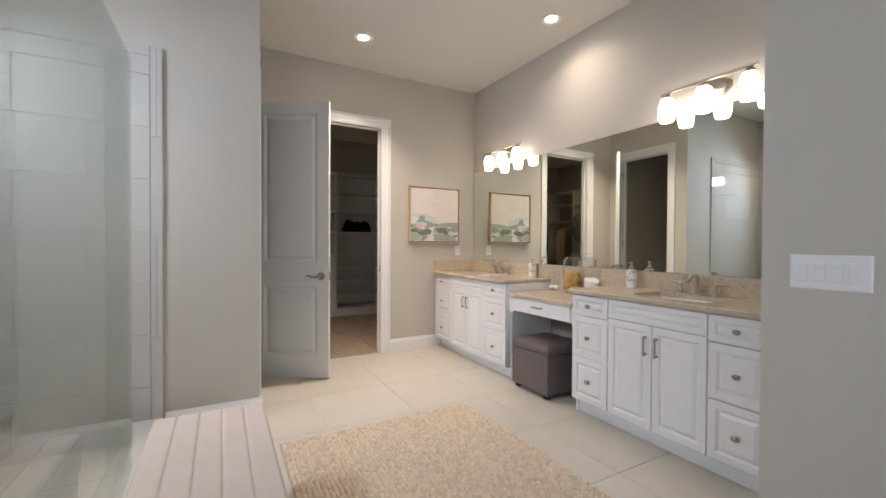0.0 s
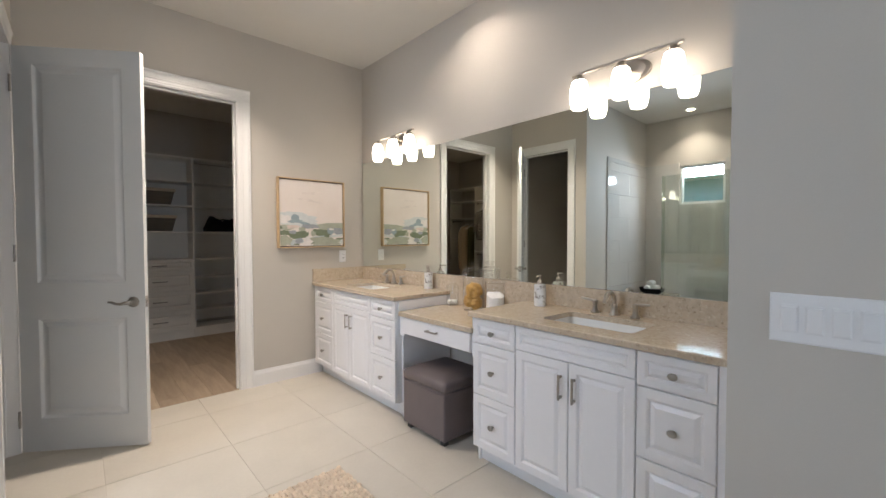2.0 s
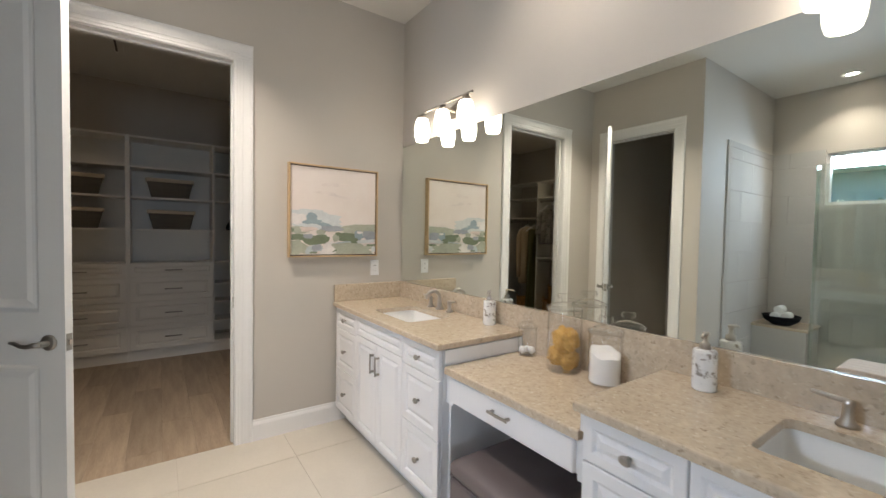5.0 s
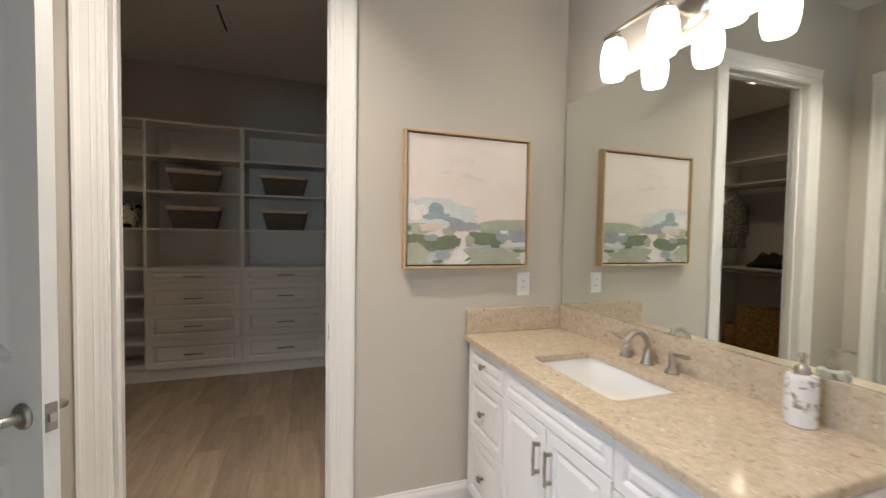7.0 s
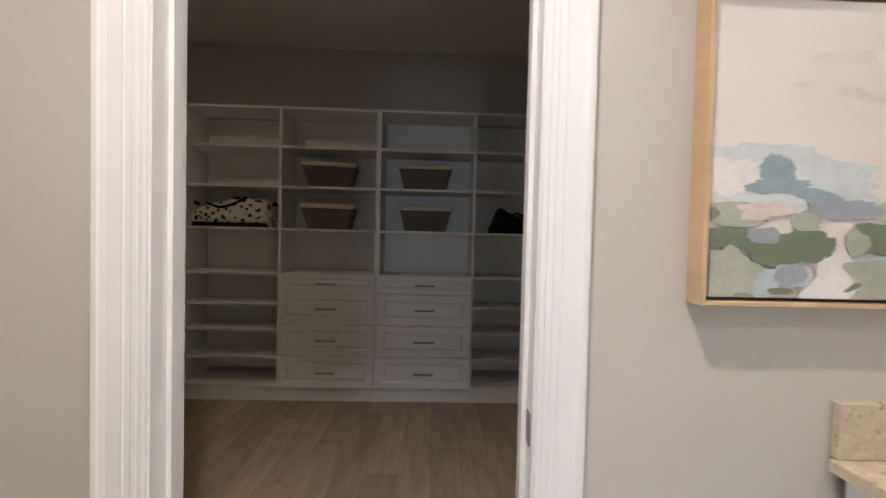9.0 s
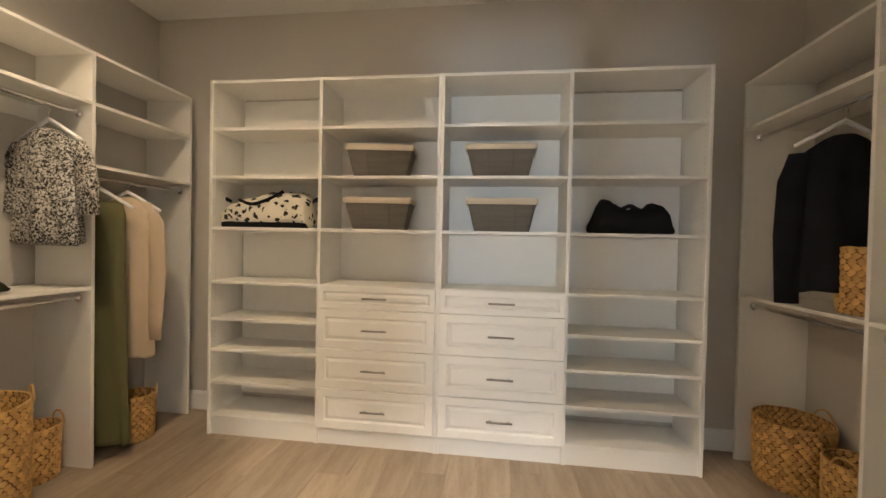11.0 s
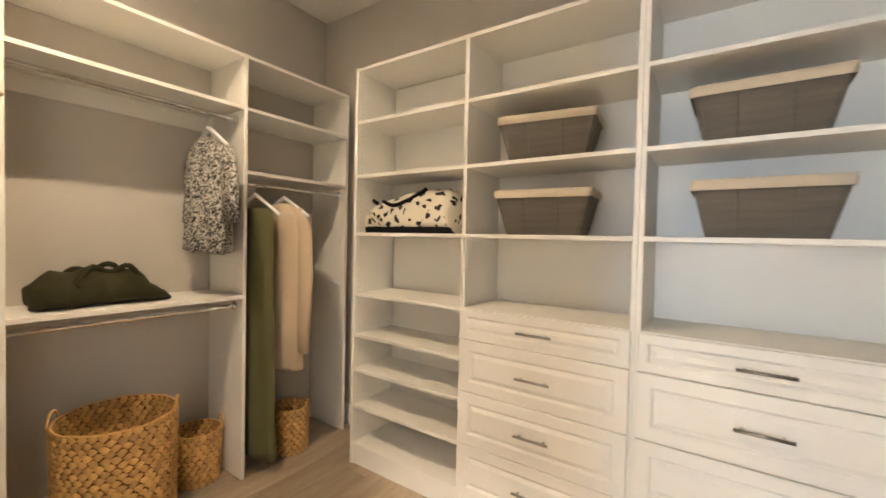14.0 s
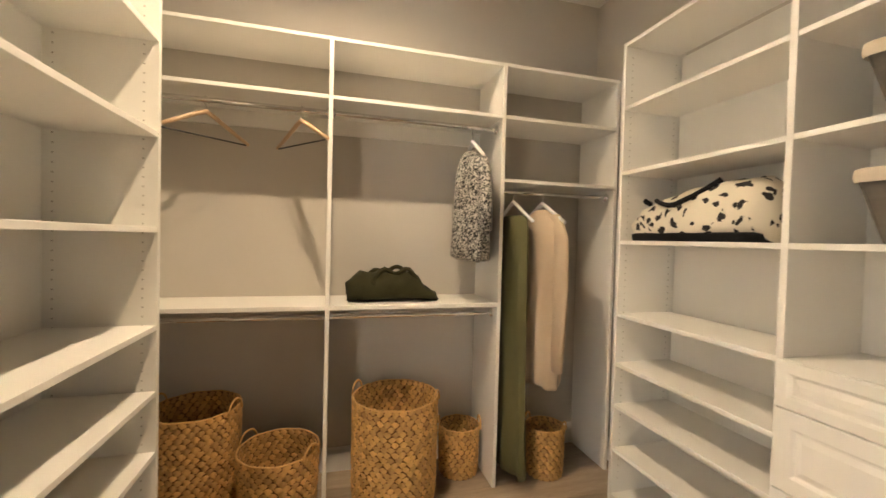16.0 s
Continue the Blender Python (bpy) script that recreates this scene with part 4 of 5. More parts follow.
def jar(x, y, r, h):
    z0 = 0.7764
    e = thing("apothecary_jar", (x, y, z0), "clear glass apothecary jar with knobbed lid on the desk", "jar", "apothecary jars")
    t = 0.003
    bm = bmesh.new()
    lathe(bm, ((0.001, 0), (r * 0.94, 0), (r, 0.006), (r, h * 0.95), (r * 1.03, h), (r * 1.03 - t, h), (r - t, h * 0.94), (r - t, 0.012), (r * 0.9, 0.008), (0.001, 0.008)), 32)
    part("jar_body", bm, M_JAR, e, smooth=True)
    bm = bmesh.new()
    lathe(bm, ((0.001, h + 0.001), (r * 1.0, h + 0.001), (r * 1.08, h + 0.004), (r * 1.08, h + 0.010), (r * 0.92, h + 0.015), (r * 0.55, h + 0.027), (r * 0.22, h + 0.034), (r * 0.19, h + 0.046),
               (r * 0.42, h + 0.050), (r * 0.46, h + 0.060), (r * 0.40, h + 0.068), (0.001, h + 0.070)), 28)
    part("lid", bm, M_JAR, e, smooth=True)
    for o in e.children:
        o.visible_shadow = False
    return e


def lump(centre, r, seed, amp, scale=(1, 1, 1), n=3):
    bm = bmesh.new()
    bmesh.ops.create_icosphere(bm, subdivisions=n, radius=r)
    for v in bm.verts:
        q = v.co.normalized()
        v.co += q * r * amp * (noise.noise(q * 2.2 + Vector((seed, 0, 0))) + 0.5 * noise.noise(q * 6 + Vector((seed, 3, 0))) + 0.25 * noise.noise(q * 14 + Vector((seed, 1, 0))))
        v.co = Vector(centre) + Vector([a * b for a, b in zip(v.co, scale)])
    return bm


jar(3.905, 4.185, 0.047, 0.14)
for dx, dy, dz in ((-0.018, 0.014, 0.026), (0.016, -0.014, 0.026), (0.016, 0.018, 0.024)):
    tagged(part("bath_bomb", lump((3.905 + dx, 4.185 + dy, 0.7764 + dz), 0.0185, dx * 50, 0.05), M_SALT, smooth=True), "white round bath bomb inside the glass jar", "bath bomb", "bath bombs")
jar(3.872, 3.932, 0.076, 0.278)
for i, (dx, dy, dz, r) in enumerate(((-0.016, 0.024, 0.066, 0.043), (0.006, -0.022, 0.055, 0.045), (-0.002, -0.008, 0.140, 0.058))):
    tagged(part("sea_sponge", lump((3.872 + dx, 3.932 + dy, 0.7764 + dz), r, i * 3.1, 0.22, n=5), M_SPONGE, smooth=True), "golden natural sea sponge inside the glass jar", "sponge", "sea sponges")
jar(3.878, 3.732, 0.066, 0.210)
bm = bmesh.new()
loops = [[(3.878 + 0.0605 * math.cos(a), 3.732 + 0.0605 * math.sin(a), z + s * (0.016 * math.sin(a + 0.6) + 0.004 * math.sin(5 * a))) for a in (2 * math.pi * k / 28 for k in range(28))] for z, s in ((0.7864, 0), (0.9064, 1))]
loops.append([(3.878 + 0.02 * math.cos(a), 3.732 + 0.02 * math.sin(a), 0.9084) for a in (2 * math.pi * k / 28 for k in range(28))])
loft(bm, loops)
tagged(part("bath_salts", bm, M_SALT), "white bath salts filling the glass jar", "bath salts")

# storage ottoman
ot = thing("storage_ottoman", (3.40, 3.728, 0), "mauve-grey leatherette storage ottoman under the makeup desk", "ottoman")
bm = bmesh.new()
rounded_box(bm, 0, 0.40, 0, 0.42, 0.035, 0.335, 0.012)
part("ottoman_body", bm, M_OTTO, ot)
bm = bmesh.new()
rounded_box(bm, -0.004, 0.404, -0.004, 0.424, 0.338, 0.405, 0.022, puff=0.022)
part("padded_lid", bm, M_OTTO, ot, smooth=True)
bm = bmesh.new()
tube(bm, [(x, y, 0.342) for x, y in rrect(-0.003, 0.403, -0.003, 0.423, 0.02, 3)] + [(0.403, 0.403, 0.342)], 0.003, 6)
part("piping", bm, M_OTTO, ot)
for x in (0.02, 0.34):
    for y in (0.02, 0.36):
        bm = bmesh.new()
        box(bm, x, x + 0.04, y, y + 0.04, 0, 0.036, bev=0.003)
        part("foot", bm, M_DARK, ot, "black block foot")


def downlight(x, y, z, lit=True):
    e = thing("recessed_downlight", (x, y, z), "white recessed ceiling downlight, lit", "ceiling lamp", "downlights")
    bm = bmesh.new()
    lathe(bm, ((0.045, -0.001), (0.085, -0.001), (0.085, -0.006), (0.078, -0.010), (0.048, -0.004), (0.045, -0.001)), 28, cap=False)
    part("trim_ring", bm, M_DOWNOFF, e)
    bm = bmesh.new()
    lathe(bm, ((0.001, -0.001), (0.044, -0.001), (0.044, -0.0035), (0.001, -0.0035)), 28)
    part("lens", bm, M_DOWN, e, "glowing lens")


for x, y in ((2.357, 4.975), (3.605, 3.93), (-0.04, 3.765)):
    downlight(x, y, BH)
downlight(0.97, 6.64, CH)


# slot vent in the closet ceiling
vent = thing("ceiling_vent", (2.07, 7.26, CH), "white ceiling vent with one narrow dark slot", "vent")
part("vent_frame", boxes((-0.05, -0.008, -0.225, 0.225, -0.005, 0.0), (0.008, 0.05, -0.225, 0.225, -0.005, 0.0), (-0.008, 0.008, -0.225, -0.205, -0.005, 0.0), (-0.008, 0.008, 0.205, 0.225, -0.005, 0.0)), M_CEIL, vent)
part("slot", boxes((-0.008, 0.008, -0.205, 0.205, -0.0015, -0.0005)), M_DARK, vent, "dark slot")


# ---- closet ----
T = 0.019
TY, TZ = 8.018, 2.35


def rod(parent, a, b, r=0.0125):
    bm = bmesh.new()
    tube(bm, [a, b], r, 12)
    part("hanging_rod", bm, M_CHROME, parent, "chrome hanging rod")
    for p, q in ((a, b), (b, a)):
        d_ = (Vector(q) - Vector(p)).normalized()
        bm = bmesh.new()
        tube(bm, [Vector(p), Vector(p) + d_ * 0.006, Vector(p) + d_ * 0.014], [0.026, 0.024, 0.016], 14)
        part("rod_flange", bm, M_CHROME, parent)


def shelf(parent, x0, x1, y0, y1, z):
    """A shelf board with its top at z."""
    return part("shelf", boxes((x0, x1, y0, y1, z - T, z), bev=0.0012), M_MELA, parent)


def upright(parent, x0, x1, y0, y1, z1, z0=0.0):
    return part("upright_panel", boxes((x0, x1, y0, y1, z0, z1), bev=0.0012), M_MELA, parent)


M_PIN = mat("pin_hole_shadow", (0.44, 0.41, 0.36), 0.9)


def pin_holes(parent, face_x, out, y_cols, z0, z1):
    """Small shelf-pin holes down a side panel."""
    bm = bmesh.new()
    z = z0
    while z < z1:
        for y in y_cols:
            box(bm, min(face_x, face_x + out * 0.0006), max(face_x, face_x + out * 0.0006), y - 0.0026, y + 0.0026, z - 0.0026, z + 0.0026)
        z += 0.032
    tagged(part("pin_holes", bm, M_PIN, parent), kind="stuff")


# the shelf wall: four bays, drawers in the two middle ones
BAYS = (0.570, 1.329, 2.105, 2.876, 3.645)
UP, LOW = (2.04, 1.725, 1.388), (1.03, 0.785, 0.578, 0.360, 0.128)
yb = CY1 - 0.004
tower = thing("closet_shelf_wall", (0, 0, 0), "white melamine closet shelf wall with eight drawers and open bays", "shelving")
for i, x in enumerate(BAYS):
    if i == 0:
        upright(tower, x - 0.010, x + 0.012, TY, yb, TZ)
    elif i == 4:
        upright(tower, x - 0.012, x + 0.010, TY, yb, TZ)
    elif i == 2:
        upright(tower, x - 0.0195, x - 0.0003, TY, yb, TZ), upright(tower, x + 0.0003, x + 0.0195, TY, yb, TZ)
    else:
        upright(tower, x - 0.011, x + 0.011, TY, yb, TZ)
for i in range(4):
    a = BAYS[i] + (0.012 if i == 0 else 0.0195 if i == 2 else 0.011)
    b = BAYS[i + 1] - (0.012 if i == 3 else 0.0195 if i == 1 else 0.011)
    for z in (TZ - 0.001, *UP) + (LOW if i in (0, 3) else (LOW[0],)):
        shelf(tower, a, b, TY + 0.002, yb - (0.038 if i in (0, 3) and z != LOW[-1] else 0.0065), z)
    part("plinth", boxes((a, b, TY + 0.012, TY + 0.028, 0, 0.108)), M_MELA, tower)
    if i in (0, 3):
        # loose backs: a narrow gap all round and a slot over the lowest shelf
        part("back_panel", boxes((a + 0.007, b - 0.007, yb - 0.030, yb - 0.024, 0.168, TZ - 0.03)), M_MELA, tower)
    else:
        part("back_panel", boxes((a, b, yb - 0.0062, yb, 0.10, TZ)), M_MELA, tower)
    if i in (1, 2):
        zs = (1.027, 0.880, 0.626, 0.371, 0.113)
        for z1, z0 in zip(zs, zs[1:]):
            bm = raised(b - a + 0.012, z1 - z0 - 0.004, 0.018, 0.055)
            bmesh.ops.translate(bm, vec=(a - 0.006, TY - 0.001, z0 + 0.002), verts=bm.verts)
            d = part("drawer_front", bm, M_MELA, tower, "white raised-panel drawer front")
            zc, xc = (z0 + z1) / 2, (a + b) / 2
            bm = bmesh.new()
            tube(bm, [(xc - 0.078, TY - 0.044, zc), (xc + 0.078, TY - 0.044, zc)], 0.0062, 10)
            for s in (-0.055, 0.055):
                tube(bm, [(xc + s, TY - 0.018, zc), (xc + s, TY - 0.044, zc)], 0.0045, 8)
            part("bar_handle", bm, M_DNICKEL, d, "dark nickel bar handle", smooth=True)
pin_holes(tower, BAYS[0] + 0.012, 1, (TY + 0.04, TY + 0.30), 0.2, 2.3)
pin_holes(tower, BAYS[4] - 0.012, -1, (TY + 0.04, TY + 0.30), 0.2, 2.3)

# hanging units along the west wall
LX, LB = 0.22, CX0 + 0.003
lu = thing("closet_hanging_unit", (0, 0, 0), "white melamine double-hanging closet unit with chrome rods", "wardrobe", "hanging units")
YS = (CY0 + 0.012, 6.640, 7.547, 8.268)
for y in YS[:3]:
    part("upright_panel", boxes((LB, LX, y - 0.010, y + 0.010, 0, 2.335), bev=0.0012), M_MELA, lu)
part("upright_panel", boxes((LB, LX - 0.01, YS[3] + 0.0, YS[3] + 0.020, 0, 2.335), bev=0.0012), M_MELA, lu)
for k in range(3):
    a, b = YS[k] + 0.010, YS[k + 1] - (0.010 if k < 2 else 0.0)
    part("shelf", boxes((LB, LX, a, b, 2.335 - T, 2.334), bev=0.0012), M_MELA, lu)
    part("shelf", boxes((LB, LX, a, b, 2.055 - T, 2.055), bev=0.0012), M_MELA, lu)
    if k < 2:
        part("shelf", boxes((LB, LX, a, b, 1.030 - 0.022, 1.030), bev=0.0012), M_MELA, lu)
        part("cleat", boxes((LB, LB + 0.016, a, b, 1.95, 2.055 - T - 0.001)), M_MELA, lu)
        rod(lu, (0.135, a, 1.992), (0.135, b, 1.992))
        rod(lu, (0.135, a, 0.962), (0.135, b, 0.962))
    else:
        part("shelf", boxes((LB, LX, a, b, 1.712 - T, 1.712), bev=0.0012), M_MELA, lu)
        rod(lu, (0.135, a, 1.650), (0.135, b, 1.650))

# hanging unit along the east wall
RX = 3.958
ru = thing("closet_hanging_unit", (0, 0, 0), "white melamine double-hanging closet unit with chrome rods", "wardrobe", "hanging units")
RB = CX1 - 0.003
RY = (6.45, 7.41, 8.275)
for y in RY:
    part("upright_panel", boxes((RX, RB, y - 0.010, y + 0.010, 0, 2.335), bev=0.0012), M_MELA, ru)
for a, b in zip(RY, RY[1:]):
    for z in (2.334, 2.055, 1.030):
        part("shelf", boxes((RX, RB, a + 0.010, b - 0.010, z - T, z), bev=0.0012), M_MELA, ru)
    rod(ru, (4.04, a + 0.01, 1.992), (4.04, b - 0.01, 1.992))
    rod(ru, (4.04, a + 0.01, 0.962), (4.04, b - 0.01, 0.962))

# shelf tower beside the doorway
PY, P0, P1 = 6.075, 0.640, 1.375
pt = thing("closet_shelf_tower", (0, 0, 0), "white melamine open shelf tower beside the closet doorway", "shelving")
upright(pt, P0 - 0.010, P0 + 0.010, CY0 + 0.004, PY, 2.335)
upright(pt, P1 - 0.010, P1 + 0.012, CY0 + 0.004, PY, 2.335)
for z in (2.334, 2.04, 1.715, 1.388, 1.047, 0.815, 0.60, 0.37, 0.128):
    shelf(pt, P0 + 0.010, P1 - 0.010, CY0 + 0.012, PY - 0.002, z)
part("plinth", boxes((P0 + 0.01, P1 - 0.01, PY - 0.03, PY - 0.012, 0, 0.108)), M_MELA, pt)
part("back_panel", boxes((P0 + 0.011, P1 - 0.011, CY0 + 0.0045, CY0 + 0.0115, 0.0, 2.33)), M_MELA, pt)
pin_holes(pt, P0 + 0.010, 1, (PY - 0.045, PY - 0.30), 0.15, 2.3)


# ---- closet things ----
def woven_basket(x, y, z, r, h, rz=0, flare=1.06, label=""):
    """A round seagrass basket with two loop handles; each strand is a small raised pad over a core coloured dark for
    the shade in the gaps.
    """
    e = thing("seagrass_basket", pose(x, y, z, 0, 0, rz), label or "round woven seagrass basket with loop handles", "basket", "seagrass baskets")
    rad = lambda s: r * (1 + (flare - 1) * s) * (0.955 + 0.045 * min(1, s * 6))
    # added inner shell, its dark colour paints the shaded holes of the weave
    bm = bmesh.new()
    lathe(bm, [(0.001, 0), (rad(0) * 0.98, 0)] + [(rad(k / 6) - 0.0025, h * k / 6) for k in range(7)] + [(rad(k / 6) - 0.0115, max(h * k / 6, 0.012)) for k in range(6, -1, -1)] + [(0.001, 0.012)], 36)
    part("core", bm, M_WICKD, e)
    verts, faces = [], []
    nt = max(16, int(2 * math.pi * r / 0.036))
    nz = max(8, int(h / 0.0235))
    rnd = random.Random(int(x * 1000) + int(y * 100))
    for inner in (0, 1):
        if inner and h < 0.1:
            continue
        for j in range(nz):
            for i in range(nt):
                a = 2 * math.pi * (i + 0.5 * (j % 2)) / nt + rnd.uniform(-0.016, 0.016)
                s = (j + 0.5) / nz
                R = rad(s) - (0.014 if inner else 0)
                sg = -1 if inner else 1
                da = math.pi / nt * rnd.uniform(0.98, 1.10)
                dz = h / nz * rnd.uniform(0.60, 0.76)
                sk = rnd.uniform(-0.22, 0.22)
                o = len(verts)
                for u, wide, up in ((-1, 0.18, -0.3), (-0.5, 0.70, 0.6), (0, 1.0, 1.1), (0.5, 0.70, 0.6), (1, 0.18, -0.3)):
                    for v in (-1, 0, 1):
                        aa = a + u * da
                        rr = R + sg * 0.0050 * (up - 0.75 * abs(v)) * rnd.uniform(0.8, 1.2)
                        verts.append((rr * math.cos(aa), rr * math.sin(aa), max(0.002, h * s + (v * wide + u * sk) * dz)))
                for q in range(4):
                    faces += [(o + 3 * q + k, o + 3 * q + k + 1, o + 3 * q + k + 4, o + 3 * q + k + 3) for k in (0, 1)]
    me = bpy.data.meshes.new("weave")
    me.from_pydata(verts, [], faces)
    me.polygons.foreach_set("use_smooth", [True] * len(faces))
    me.materials.append(M_WICK)
    o = tagged(new("weave", me), kind="stuff")
    o.parent = e
    bm = bmesh.new()
    R = rad(1) - 0.004
    tube(bm, [(R * math.cos(a), R * math.sin(a), h + 0.002 * math.sin(9 * a)) for a in (2 * math.pi * k / 40 for k in range(41))], 0.0048, 8)
    part("rim", bm, M_WICK, e, smooth=True)
    for s in (1, -1):
        bm = bmesh.new()
        hw = min(0.055, r * 0.42)
        tube(bm, [(s * (R + 0.004), hw * math.cos(b), h - 0.015 + 0.062 * math.sin(b)) for b in (math.pi * k / 14 for k in range(15))], 0.005, 8)
        part("loop_handle", bm, M_WICK, e, smooth=True)
    return e


B = "woven seagrass basket with loop handles on the closet floor"
woven_basket(0.20, 6.99, 0, 0.215, 0.56, 60, 1.02, "tall round " + B)
woven_basket(0.01, 7.405, 0, 0.115, 0.28, 80, 1.04, "small round " + B)
woven_basket(0.14, 7.90, 0, 0.108, 0.285, 40, 1.04, "small round " + B)
woven_basket(0.05, 6.03, 0, 0.19, 0.52, 70, 1.05, "tall round " + B)
woven_basket(0.215, 6.43, 0, 0.17, 0.355, 55, 1.10, "wide round " + B)
woven_basket(4.14, 8.06, 0, 0.175, 0.36, 10, 1.05, "wide round " + B)
woven_basket(4.20, 7.71, 0, 0.13, 0.30, 30, 1.05, "small round " + B)
woven_basket(4.13, 7.585, 1.03, 0.125, 0.30, 100, 1.05, "woven seagrass basket with loop handles on the closet shelf")


def liner_basket(x, y, z, w, d, h, rz):
    e = thing("lined_storage_basket", pose(x, y, z, 0, 0, rz), "grey woven tapered storage basket with cream cotton liner", "storage basket", "lined baskets")
    tp = 0.045
    bm = bmesh.new()
    loft(bm, [[(px, py, zz) for px, py in rrect(-w / 2 + i, w / 2 - i, -d / 2 + i, d / 2 - i, 0.02, 3)] for zz, i in ((0, tp), (h * 0.5, tp * 0.5), (h, 0), (h, 0.010), (0.012, tp + 0.010))])
    part("woven_body", bm, M_GREYB, e)
    ribs = [((k * w, s * (d / 2 - tp - 0.001), 0.004), (k * w * 1.1, s * (d / 2 + 0.001), h * 0.98)) for k in (-0.17, 0.17) for s in (-1, 1)]
    ribs += [((sx * (w / 2 - tp - 0.005), sy * (d / 2 - tp - 0.005), 0.004), (sx * (w / 2 - 0.005), sy * (d / 2 - 0.005), h * 0.98)) for sx in (-1, 1) for sy in (-1, 1)]
    for p, q in ribs:
        bm = bmesh.new()
        tube(bm, [p, q], 0.0035, 6)
        part("wire_rib", bm, M_GREYB, e)
    bm = bmesh.new()
    o = 0.006
    loft(bm, [[(px, py, zz + 0.002 * math.sin(px * 60 + py * 50)) for px, py in rrect(-w / 2 - o + i, w / 2 + o - i, -d / 2 - o + i, d / 2 + o - i, 0.022, 6)] for zz, i in
              ((h - 0.032, 0.003), (h - 0.016, 0), (h + 0.004, 0.002), (h + 0.006, 0.008), (h - 0.03, 0.022), (0.03, tp + 0.022))], cap0=False)
    part("cotton_liner", bm, M_LINER, e, "cream folded cotton liner", smooth=True)


for (x, z, rz) in ((1.690, 1.7252, 6), (1.685, 1.3882, 4), (2.475, 1.7252, -2), (2.485, 1.3882, -1)):
    liner_basket(x, 8.19, z, 0.43, 0.27, 0.20, rz)


def duffel(m, L, D, Hh, material, label, base=None, handle_mat=None, end_tabs=False, hr=0.011, sag=0.0, seed=1, tops=(), droop=False):
    e = thing("duffel_bag", m, label, "bag")
    bm = bmesh.new()
    loops = []
    for s in [k / 26 for k in range(27)]:
        x = (s - 0.5) * L
        f = (1 - abs(2 * s - 1) ** 5) ** 0.5 if 0 < s < 1 else 0.25
        hh = Hh * (0.62 + 0.38 * f) * (1 - sag * (2 * s - 1) ** 2)
        if tops:
            q = s * (len(tops) - 1)
            i0 = min(int(q), len(tops) - 2)
            u = (q - i0) ** 2 * (3 - 2 * (q - i0))
            hh = Hh * (tops[i0] * (1 - u) + tops[i0 + 1] * u)
        dd = D * (0.70 + 0.30 * f)
        lp = []
        for k in range(36):
            a = 2 * math.pi * k / 36
            ca, sa = math.cos(a), math.sin(a)
            y = dd / 2 * (abs(ca) ** 0.65) * (1 if ca > 0 else -1) * (1 - 0.25 * max(0, sa))
            z = hh / 2 + hh / 2 * (abs(sa) ** 0.7) * (1 if sa > 0 else -1)
            w = (1.5 if tops else 1.0) * 0.014 * noise.noise(Vector((x * 9 + seed, y * 9, z * 9))) + 0.007 * noise.noise(Vector((x * 26 + seed, y * 22, z * 22)))
            lp.append((x + w, y + w, max(0.001, z + w * (z / Hh))))
        loops.append(lp)
    loft(bm, loops)
    part("bag_body", bm, material, e, smooth=True)
    if base:
        bm = bmesh.new()
        loft(bm, [[(x, y, z) for x, y in rrect(-L / 2 + 0.004 + i, L / 2 - 0.004 - i, -D / 2 - 0.004 + i, D / 2 + 0.004 - i, 0.05, 5)] for z, i in ((0.0, 0.004), (0.030, 0), (0.036, 0.012))])
        part("bag_base", bm, base, e, "black base band")
    for sy in (-1, 1):
        bm = bmesh.new()
        pts = []
        for k in range(17):
            u = -1 + k / 8
            x = 0.30 * L * u * (1 - 0.25 * (abs(u) > 0.9))
            q = (x / L + 0.5) * (len(tops) - 1) if tops else 0
            top = (tops[int(q)] * (1 - q % 1) + tops[min(int(q) + 1, len(tops) - 1)] * (q % 1)) if tops else 1.0
            arch = 1 - abs(u) ** 4
            pts.append((x, sy * D * (0.42 - 0.16 * arch) + 0.012 * math.sin(5 * u + seed), Hh * top * (0.72 + 0.30 * arch) + 0.014 * math.sin(7 * u + 2 * seed + sy)))
        if droop and sy < 0:
            pts = []
            for u in [-1 + k / 8 for k in range(17)]:
                q = (0.26 * u + 0.45) * (len(tops) - 1)
                top = tops[int(q)] * (1 - q % 1) + tops[int(q) + 1] * (q % 1)
                pts.append(((0.26 * u - 0.05) * L, -D * (0.27 + 0.20 * (1 - u * u)), Hh * top * (0.70 + 0.31 * abs(u) ** 1.7)))
        tube(bm, pts, hr, 8)
        part("carry_handle", bm, handle_mat or M_BLACK, e, smooth=True)
    if end_tabs:
        for s in (-1, 1):
            bm = bmesh.new()
            tube(bm, [(s * (L / 2 - 0.01), 0, Hh * 0.74), (s * (L / 2 + 0.03), 0, Hh * 0.82), (s * (L / 2 + 0.045), 0, Hh * 0.72)], [0.012, 0.016, 0.010], 8)
            part("end_tab", bm, M_BLACK, e, smooth=True)
    return e


